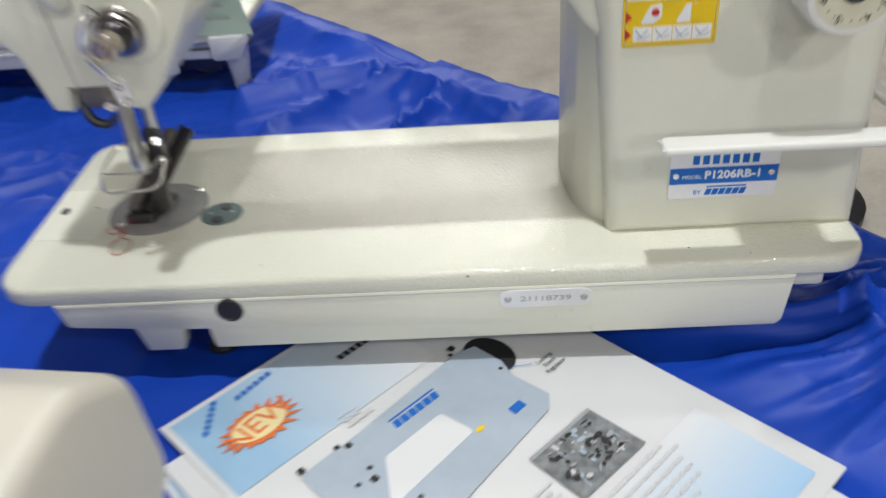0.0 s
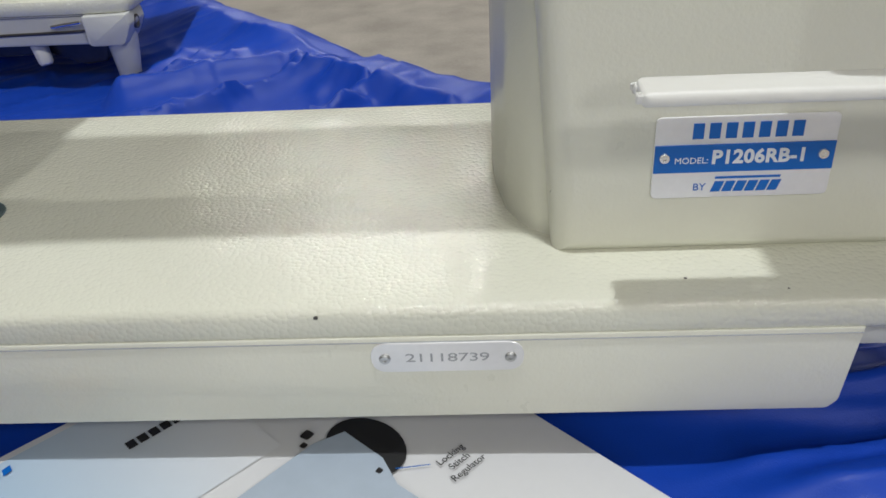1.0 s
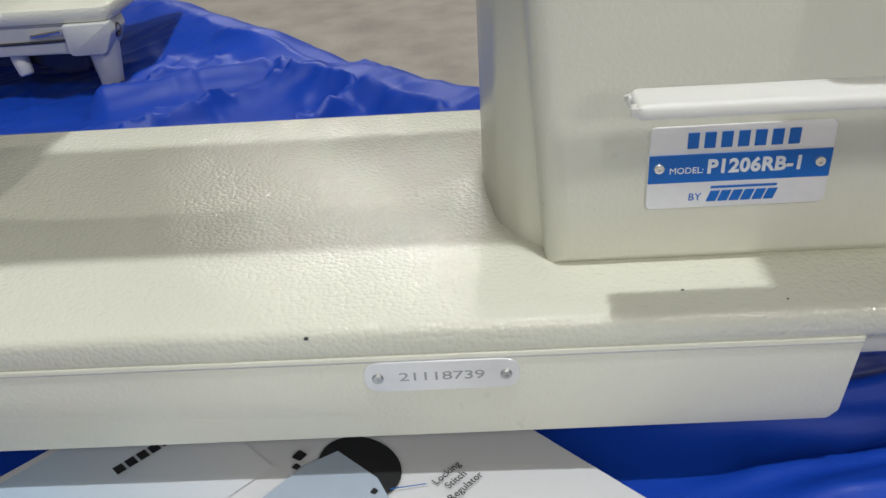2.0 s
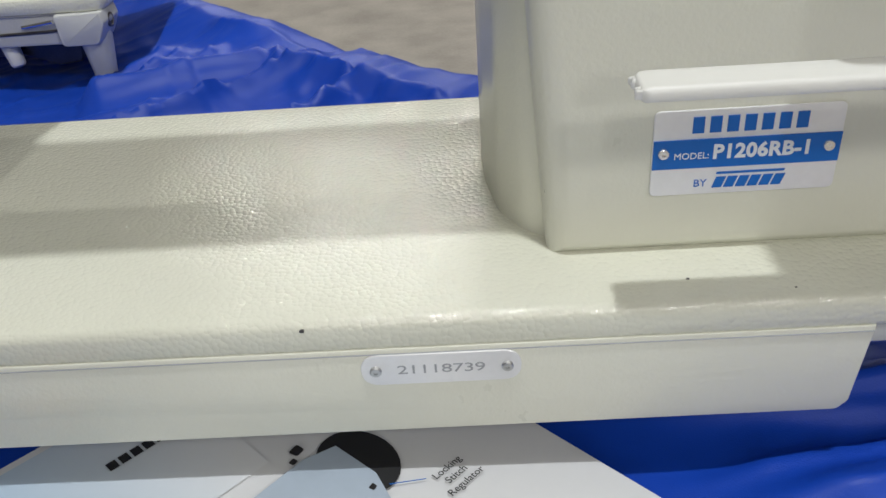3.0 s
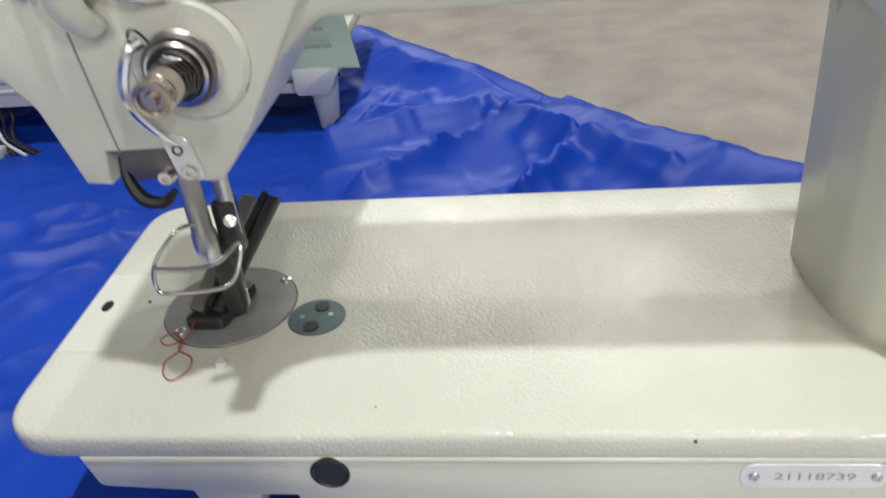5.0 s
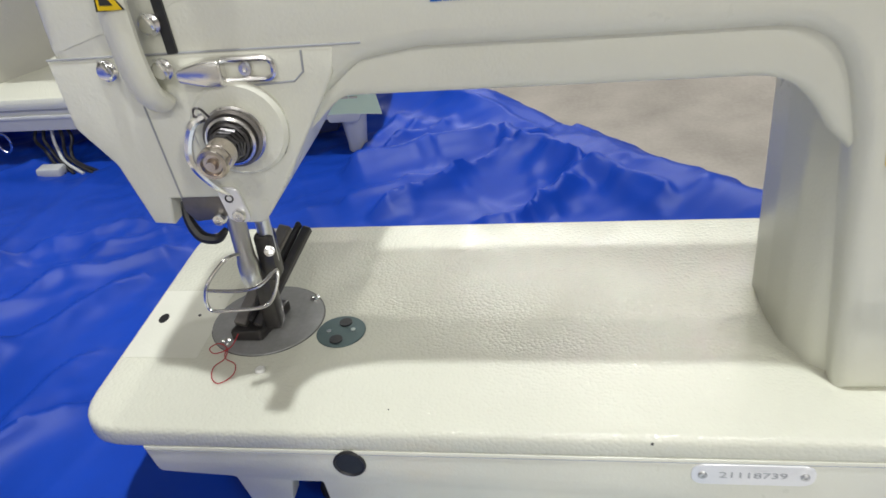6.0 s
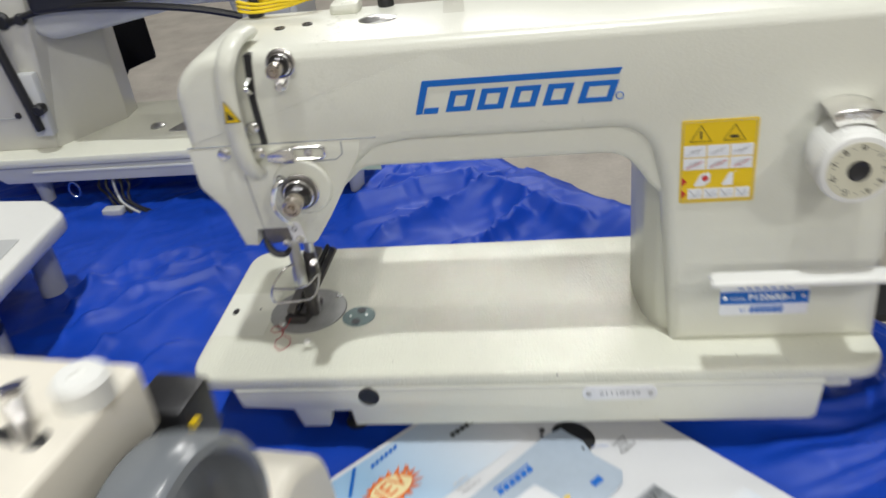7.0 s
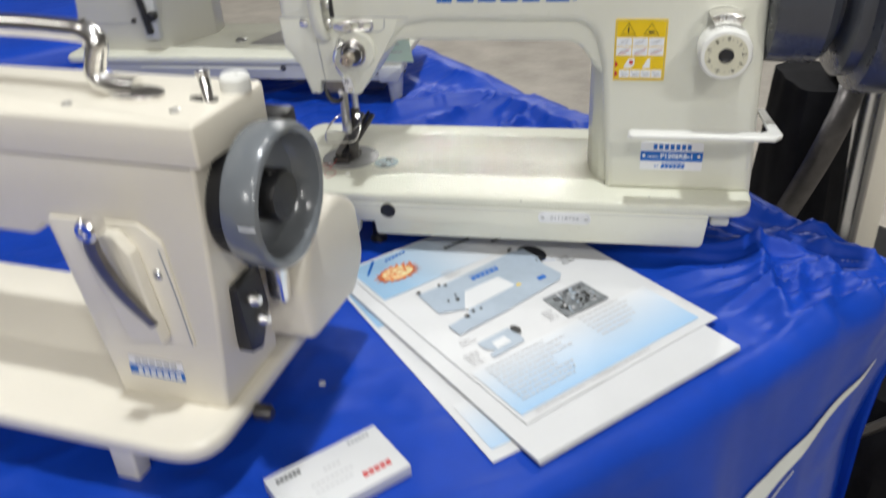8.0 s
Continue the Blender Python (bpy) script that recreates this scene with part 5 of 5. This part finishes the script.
    # belt cover behind the wheel
    cov = rounded([(0.062, 0.826, 0.012), (0.060, 0.872, 0.022), (0.082, 0.912, 0.030), (0.128, 0.918, 0.030), (0.160, 0.898, 0.026), (0.164, 0.846, 0.022), (0.140, 0.822, 0.016)], 8)
    part("belt_cover", slab(cov, "yz", -0.050, 0.015, 0.007, 3), PAINT_CREAM, root, "cream belt cover")
    bk = part("side_plate", slab(rounded([(0.010, 0.905, 0.003), (0.040, 0.905, 0.003), (0.044, 0.870, 0.004), (0.028, 0.845, 0.004), (0.014, 0.850, 0.003)], 4), "yz", -0.017, -0.006, 0.001, 2), BLACK, root, "black tension plate")
    for y, z in ((0.024, 0.888), (0.030, 0.868)):
        part("plate_screw", lathe([(0.005, 0), (0.005, 0.004), (0.003, 0.008), (0, 0.008)], Matrix.Translation((-0.007, y, z)) @ Matrix.Rotation(radians(90), 4, "Y"), 16), CHROME, bk)
    part("belt_tongue", box(-0.008, 0.006, 0.046, 0.060, 0.870, 0.915, 0.003), CHROME, root)
    part("connector_box", box(-0.014, 0.008, 0.075, 0.097, 0.972, 0.999, 0.002), BLACK, root, "black connector box")
    for z in (0.980, 0.989):
        part("contact_pin", box(0.0078, 0.0105, 0.078, 0.081, z, z + 0.003, 0.0003, 1), YELLOW, root)
    part("bed_knob", lathe([(0.006, 0), (0.006, 0.010), (0.004, 0.013), (0, 0.013)], Matrix.Translation((-0.012, 0.012, 0.798)) @ Matrix.Rotation(radians(90), 4, "Y"), 16), GUN, root)
    # top fittings
    slot = part("lever_slot", slab(rounded([(-0.0260, 0.0300, 0.004), (-0.006, 0.0270, 0.004), (-0.006, 0.0350, 0.004), (-0.0260, 0.0360, 0.003)], 4), "xy", 1.0250, 1.0260, 0), BLACK, root)
    part("top_lever", tube(smooth_path([(-0.0120, 0.0310, 1.024), (-0.0135, 0.0330, 1.031), (-0.0165, 0.0365, 1.039), (-0.0172, 0.0372, 1.0415)], 5), [0.0036] * 10 + [0.0046] * 6, 12), CHROME, slot)
    part("top_plug", lathe([(0.0095, 1.0250), (0.0095, 1.0330), (0.0080, 1.0350), (0.0030, 1.0350), (0.0024, 1.0338), (0, 1.0338)], Matrix.Translation((-0.0055, 0.0520, 0)), 24), WHITE, root)
    for x, y in ((-0.0228, 0.0114), (-0.098, 0.010)):
        part("cover_screw", lathe([(0.0034, 1.0250), (0.0034, 1.0262), (0.0022, 1.0266), (0.0016, 1.0258), (0, 1.0258)], Matrix.Translation((x, y, 0)), 16), STEEL, root)
    hd = part("carry_handle", tube(smooth_path([(-0.060, 0.030, 1.0300), (-0.0780, 0.0300, 1.0310), (-0.0880, 0.0300, 1.0370), (-0.0860, 0.0310, 1.0480), (-0.0830, 0.0320, 1.0570), (-0.0900, 0.0340, 1.0620), (-0.1080, 0.0370, 1.0630), (-0.16, 0.0400, 1.0635), (-0.30, 0.0410, 1.0635)], 7), 0.0068, 16), CHROME, root, "chrome carrying handle")
    part("handle_foot", slab(circle(-0.0620, 0.0300, 0.0200, 28, 0.0110), "xy", 1.0252, 1.0290, 0.001, 2), CHROME, hd)
    part("seam_line", tube([(-0.44, -0.0063, 0.9990), (-0.006, -0.0063, 0.9990)], 0.0004, 6), GREY_INK, body)


cream_machine()


# ---- machines further back ----
def back_machine():
    root = thing("sewing_machine", Matrix.Translation((-0.21, 0.496, TZ)), Matrix.Translation((0.21, -0.52, -TZ)), "pale industrial sewing machine with cables under its bed", "sewing machine")
    part("bed_plate", slab(rounded([(-0.482, 0.440, 0.012), (0.052, 0.440, 0.012), (0.052, 0.620, 0.02), (-0.482, 0.620, 0.02)], 5), "xy", 0.820, 0.832, 0.003, 2), PAINT_BED, root)
    part("front_skirt", slab(rounded([(-0.430, 0.8205, 0), (-0.400, 0.7985, 0.006), (0.030, 0.7960, 0.003), (0.036, 0.8205, 0)], 4), "xz", 0.443, 0.456, 0.002, 2), PAINT_GREY, root)
    part("skirt_rib", box(-0.36, -0.13, 0.4405, 0.4435, 0.8105, 0.8145, 0.001), PAINT_GREY, root)
    part("skirt_step", tube(smooth_path([(-0.06, 0.4425, 0.806), (0.005, 0.4425, 0.8070), (0.015, 0.4425, 0.8085)], 5), 0.0012, 6), GUN, root)
    part("back_skirt", box(-0.43, 0.03, 0.60, 0.612, 0.798, 0.8205, 0.002), PAINT_GREY, root)
    for x in (-0.4300, -0.1300):
        part("skirt_screw", screw(x, 0.4430, 0.8145, 0.0042, 0.003), GUN, root)
    hinge = part("hinge_block", slab(rounded([(0.014, 0.8200, 0.003), (0.016, 0.7960, 0.004), (0.044, 0.7960, 0.006), (0.052, 0.8120, 0.006), (0.050, 0.8205, 0.002)], 5), "xz", 0.436, 0.470, 0.002, 2), PAINT_GREY, root)
    part("hinge_hole", lathe([(0.0055, -0.0005), (0.0055, 0.0012), (0.004, 0.0014), (0.0035, 0.0005), (0, 0.0004)], Matrix.Translation((0.0505, 0.452, 0.811)) @ Matrix.Rotation(radians(90), 4, "Y"), 18), GUN, hinge)
    part("latch_wire", tube([(-0.012, 0.440, 0.8120), (0.014, 0.436, 0.8160)], 0.0014, 6), CHROME, hinge)
    for x, y in ((0.035, 0.455), (-0.372, 0.470), (-0.030, 0.585), (-0.40, 0.585)):
        part("stand_leg", lathe([(0.0085, TZ - 0.004), (0.0090, 0.770), (0.0125, 0.7985), (0.0130, 0.8210)], Matrix.Translation((x, y, 0)), 18), PAINT_GREY, root)
    part("hook_unit", slab(rounded([(-0.09, 0.800, 0.004), (0.020, 0.800, 0.004), (0.016, 0.776, 0.006), (-0.004, 0.774, 0.006), (-0.030, 0.784, 0.004), (-0.09, 0.782, 0.004)], 4), "xz", 0.462, 0.520, 0.003, 2), GUN, root, "dark hook works under the bed")
    part("white_nut", lathe([(0.006, 0), (0.007, 0.002), (0.006, 0.016), (0.0045, 0.018), (0, 0.018)], along((-0.036, 0.458, 0.795), (-0.030, 0.452, 0.776)), 10), WHITE, root)
    column = rounded([(-0.472, 0.831, 0), (-0.462, 0.900, 0.02), (-0.440, 1.10, 0.02), (-0.300, 1.10, 0.02), (-0.335, 0.831, 0)], 4)
    part("column", slab(column, "xz", 0.470, 0.600, 0.004, 2), PAINT_BEIGE, root)
    flank = rounded([(-0.350, 0.471, 0.004), (-0.335, 0.471, 0.004), (-0.283, 0.560, 0.01), (-0.285, 0.600, 0.01), (-0.35, 0.600, 0)], 4)
    part("column_flank", slab(flank, "xy", 0.831, 1.05, 0.002, 2), PAINT_BEIGE, root)
    part("cover_seam", tube([(-0.462, 0.4695, 0.872), (-0.365, 0.4695, 0.874)], 0.0006, 6), GREY_INK, root)
    for x in (-0.455, -0.370):
        part("cover_screw", screw(x, 0.4700, 0.8770, 0.004, 0.003), GUN, root)
    rod = part("lift_rod", tube(smooth_path([(-0.338, 0.455, 0.862), (-0.343, 0.455, 0.90), (-0.352, 0.455, 0.96), (-0.360, 0.455, 1.03)], 5), 0.0055, 12), BLACK, root, "black lifting rod")
    part("rod_bracket", box(-0.350, -0.326, 0.458, 0.471, 0.852, 0.930, 0.003), PAINT_GREY, rod)
    part("rod_knob", lathe([(0.007, 0), (0.007, 0.010), (0.005, 0.012), (0, 0.012)], facing(-0.330, 0.461, 0.888), 16), BLACK, rod)
    arm = rounded([(-0.36, 1.10, 0.01), (-0.36, 0.985, 0.02), (-0.300, 0.958, 0.03), (-0.230, 0.968, 0.05), (-0.130, 0.985, 0.03), (-0.020, 0.985, 0.02), (-0.010, 1.10, 0.01)], 6)
    part("arm", slab(arm, "xz", 0.480, 0.590, 0.012, 3), PAINT_GREY, root)
    part("arm_cover", slab(rounded([(-0.300, 0.995, 0.01), (-0.110, 1.005, 0.02), (-0.020, 0.995, 0.01), (-0.020, 1.06, 0.01), (-0.300, 1.06, 0.01)], 5), "xz", 0.455, 0.481, 0.006, 3), BLACK, root, "black cover along the arm")
    part("arm_hose", tube(smooth_path([(-0.345, 0.470, 0.985), (-0.290, 0.465, 0.998), (-0.200, 0.452, 1.000), (-0.110, 0.450, 0.990), (-0.060, 0.460, 0.975)], 6), 0.004, 8), BLACK, root)
    for x, r in ((-0.345, 0.010), (-0.322, 0.007)):
        part("arm_knob", lathe([(r, 0), (r, 0.012), (r * 0.7, 0.015), (0, 0.015)], facing(x, 0.479, 0.990), 18), BLACK, root)
    slide = part("slide_plate", slab(rounded([(-0.205, 0.500, 0.004), (-0.075, 0.500, 0.004), (-0.060, 0.595, 0.004), (-0.170, 0.595, 0.004)], 3), "xy", 0.8315, 0.8330, 0.0004, 1), STEEL, root)
    part("bed_screw", lathe([(0.009, 0.832), (0.009, 0.834), (0.005, 0.836), (0, 0.836)], Matrix.Translation((-0.225, 0.520, 0)), 18), STEEL, slide)
    part("bed_knob", lathe([(0.008, 0.832), (0.008, 0.836), (0.004, 0.839), (0, 0.839)], Matrix.Translation((-0.135, 0.520, 0)), 18), GUN, slide)
    for k in range(5):
        a = [(-0.285 + 0.006 * k, 0.465, 0.800), (-0.290 + 0.010 * k, 0.455, 0.785), (-0.280 + 0.007 * k, 0.450, 0.775), (-0.268 + 0.006 * k, 0.440, 0.766 + 0.003 * (k % 2)), (-0.250 + 0.010 * k, 0.425, 0.7600)]
        part("cable", tube(smooth_path(a, 5), 0.0017, 8), PAINT_GREY if k == 2 else BLACK, root)
    part("cable_plug", box(-0.275, -0.250, 0.418, 0.432, TZ + 0.001, TZ + 0.012, 0.002), PAINT_GREY, root)
    part("hook_ring", tube([(-0.318 + 0.007 * math.cos(i * 0.5236), 0.447, 0.785 + 0.010 * math.sin(i * 0.5236)) for i in range(12)], 0.0012, 6, closed=True), CHROME, root)
    part("hanging_flap", rough_cast(slab(rounded([(-0.385, 0.950, 0.004), (-0.286, 0.945, 0.004), (-0.284, 0.872, 0.006), (-0.305, 0.866, 0.003), (-0.330, 0.858, 0.004), (-0.340, 0.842, 0.004), (-0.352, 0.850, 0.003), (-0.372, 0.838, 0.004)], 4), "xz", 0.682, 0.688, 0.002, 2)), FABRIC, root, "black flap hanging behind the column")
    part("flap_arm", tube([(-0.34, 0.590, 0.975), (-0.34, 0.685, 0.960), (-0.338, 0.685, 0.940)], 0.005, 8), BLACK, root)
    part("skirt_seam", tube([(-0.43, 0.4422, 0.8196), (0.034, 0.4422, 0.8196)], 0.0008, 6), GREY_INK, root)
    part("bed_slot", slab(rounded([(-0.118, 0.476, 0.004), (-0.096, 0.474, 0.003), (-0.094, 0.482, 0.003), (-0.116, 0.486, 0.004)], 3), "xy", 0.8310, 0.8332, 0), BLACK, root)
    # head over the bed
    part("head", slab(rounded([(-0.060, 0.915, 0.008), (-0.010, 0.915, 0.008), (-0.004, 1.10, 0.01), (-0.090, 1.10, 0.01), (-0.085, 0.98, 0.01)], 4), "xz", 0.490, 0.580, 0.008, 3), PAINT_GREY, root)
    part("needle_bar", lathe([(0.004, 0.845), (0.004, 0.93)], Matrix.Translation((-0.030, 0.535, 0)), 12), STEEL, root)


back_machine()


def hanging_sheet():
    """A sheet taped to the back of the big machine's head, standing off below."""
    root = thing("paper_sheet", Matrix.Translation((0.090, 0.1235, 0.996)) @ Matrix.Rotation(radians(29.5), 4, "X"), Matrix.Identity(4), "mint green paper tag taped behind the machine's head", "paper")
    bm = bmesh.new()
    g = [[bm.verts.new((-0.036 + 0.073 * i / 8, 0.0010 * math.sin(i * 0.7 + j * 0.4), -0.105 * j / 10)) for j in range(11)] for i in range(9)]
    for a, b in zip(g, g[1:]):
        for j in range(10):
            bm.faces.new((a[j], b[j], b[j + 1], a[j + 1]))
    for v in bmesh.ops.extrude_face_region(bm, geom=bm.faces[:])["geom"]:
        if isinstance(v, bmesh.types.BMVert):
            v.co.y += 0.0004
    part("sheet", bm, MINT, root)
    for z, x0, n in ((-0.088, 0.012, 3), (-0.076, 0.016, 2), (-0.064, 0.008, 4)):
        for k in range(n):
            part("print_bar", box(x0 + 0.0052 * k, x0 + 0.0045 + 0.0052 * k, -0.0016, -0.0010, z, z + 0.0014, 0), PRINT_TEXT, root)
    part("tape", box(-0.020, 0.020, -0.0035, -0.0012, -0.010, 0.006, 0.0003, 1), WHITE, root)


hanging_sheet()


def left_machine():
    root = thing("sewing_machine", Matrix.Translation((-0.36, 0.15, TZ)), Matrix.Translation((0.36, -0.15, -TZ)), "white machine bed with a grey slide plate on a stand", "sewing machine")
    part("bed_plate", slab(rounded([(-0.56, 0.055, 0.02), (-0.190, 0.055, 0.02), (-0.195, 0.215, 0.022), (-0.230, 0.245, 0.02), (-0.56, 0.275, 0.02)], 6), "xy", 0.842, 0.860, 0.004, 3), WHITE, root)
    part("slide_plate", slab(rounded([(-0.40, 0.064, 0.004), (-0.206, 0.064, 0.004), (-0.212, 0.165, 0.004), (-0.40, 0.165, 0.004)], 3), "xy", 0.8595, 0.8608, 0.0003, 1), PAINT_GREY, root)
    part("plate_hole", slab(circle(-0.224, 0.142, 0.003, 12, 0.0018), "xy", 0.8600, 0.8612, 0), BLACK, root)
    part("front_skirt", box(-0.54, -0.215, 0.070, 0.082, 0.815, 0.8425, 0.002), PAINT_GREY, root)
    for x, y in ((-0.245, 0.120), (-0.245, 0.225), (-0.50, 0.12), (-0.50, 0.25)):
        part("stand_leg", lathe([(0.013, TZ - 0.002), (0.013, 0.8425)], Matrix.Translation((x, y, 0)), 18), PAINT_GREY, root)
    part("side_knob", lathe([(0.007, 0), (0.007, 0.006), (0, 0.007)], Matrix.Translation((-0.2320, 0.112, 0.800)) @ Matrix.Rotation(radians(90), 4, "Y"), 14), BLACK, root)


left_machine()

# ---- thread post and yellow cord behind the head ----
def thread_post():
    root = thing("thread_post", Matrix.Translation((0.072, 0.112, 1.0525)), Matrix.Identity(4), "black thread post with yellow cord wound round it", "thread post")
    part("post", lathe([(0.0055, 0.0), (0.0055, 0.004), (0.0034, 0.006), (0.0034, 0.09)], Matrix.Identity(4), 14), BLACK, root)
    for k in range(3):
        pts = [(-0.010, -0.004, 0.007 + 0.003 * k), (0.004, -0.008 + 0.002 * k, 0.006 + 0.002 * k), (0.024, -0.007, 0.008 + 0.002 * k), (0.038 + 0.004 * k, -0.002, 0.011), (0.030, 0.004, 0.013), (0.008, 0.006, 0.010 + 0.002 * k), (-0.008, 0.004, 0.009)]
        part("cord", tube(smooth_path(pts, 6, closed=True), 0.0011, 6, closed=True), YELLOW_CORD, root, "thin yellow cord")


thread_post()


# ---- beyond the table ----
def stand_pole():
    root = thing("display_pole", Matrix.Translation((0.97, 1.35, 0)), Matrix.Identity(4), "satin aluminium display pole on a black base", "pole")
    ribs = [(0.050 * (1 + 0.05 * (math.cos(i * math.pi / 2) > 0.5)) * math.cos(2 * math.pi * i / 64), 0.050 * (1 + 0.05 * (math.cos(i * math.pi / 2) > 0.5)) * math.sin(2 * math.pi * i / 64)) for i in range(64)]
    part("tube", slab(ribs, "xy", 0.03, 2.6, 0), ALUMINIUM, root)
    part("strip", box(0.012, 0.062, -0.062, 0.040, 0.03, 2.6, 0.006), PAINT_CREAM, root)
    part("base", lathe([(0.19, 0.0), (0.19, 0.02), (0.16, 0.03), (0, 0.03)], Matrix.Identity(4), 32), BLACK, root)


def cloth_bag(name, x, y, w, d, h, turn, label):
    """A slumped black fabric bag with folds and a strap."""
    bm = bmesh.new()
    n, k = 36, 16
    rings = []
    for j in range(k + 1):
        t = j / k
        ring = []
        for i in range(n):
            a = 2 * math.pi * i / n
            c, s = math.cos(a), math.sin(a)
            q = (abs(c) ** 3 + abs(s) ** 3) ** (-1 / 3)
            f = (1 - 0.25 * t ** 2) * (1 + 0.10 * noise.noise(Vector((c * 2, s * 2, t * 3))) + 0.03 * math.sin(a * 9 + t * 4))
            ring.append(bm.verts.new((w / 2 * c * q * f, d / 2 * s * q * f, h * t)))
        rings.append(ring)
    for a, b in zip(rings, rings[1:]):
        for i in range(n):
            bm.faces.new((a[i - 1], a[i], b[i], b[i - 1]))
    bm.faces.new(rings[0]), bm.faces.new(rings[-1])
    root = thing(name, Matrix.Translation((x, y, 0)) @ Matrix.Rotation(radians(turn), 4, "Z"), Matrix.Identity(4), label, "bag")
    part("body", bm, FABRIC, root)
    part("strap", tube(smooth_path([(-w * 0.42, -d * 0.50, h * 0.55), (-w * 0.15, -d * 0.62, h * 0.85), (w * 0.15, -d * 0.45, h * 1.05), (w * 0.25, 0, h * 1.02)], 6), 0.028, 10, flat=0.25), GUN, root, "grey webbing strap")
    return root


stand_pole()
cloth_bag("bag", 0.770, 1.10, 0.17, 0.27, 0.58, 10, "black fabric bag standing on the carpet")
cloth_bag("bag", 0.83, 0.42, 0.26, 0.34, 0.36, -35, "dark fabric bag on the carpet beside the table")
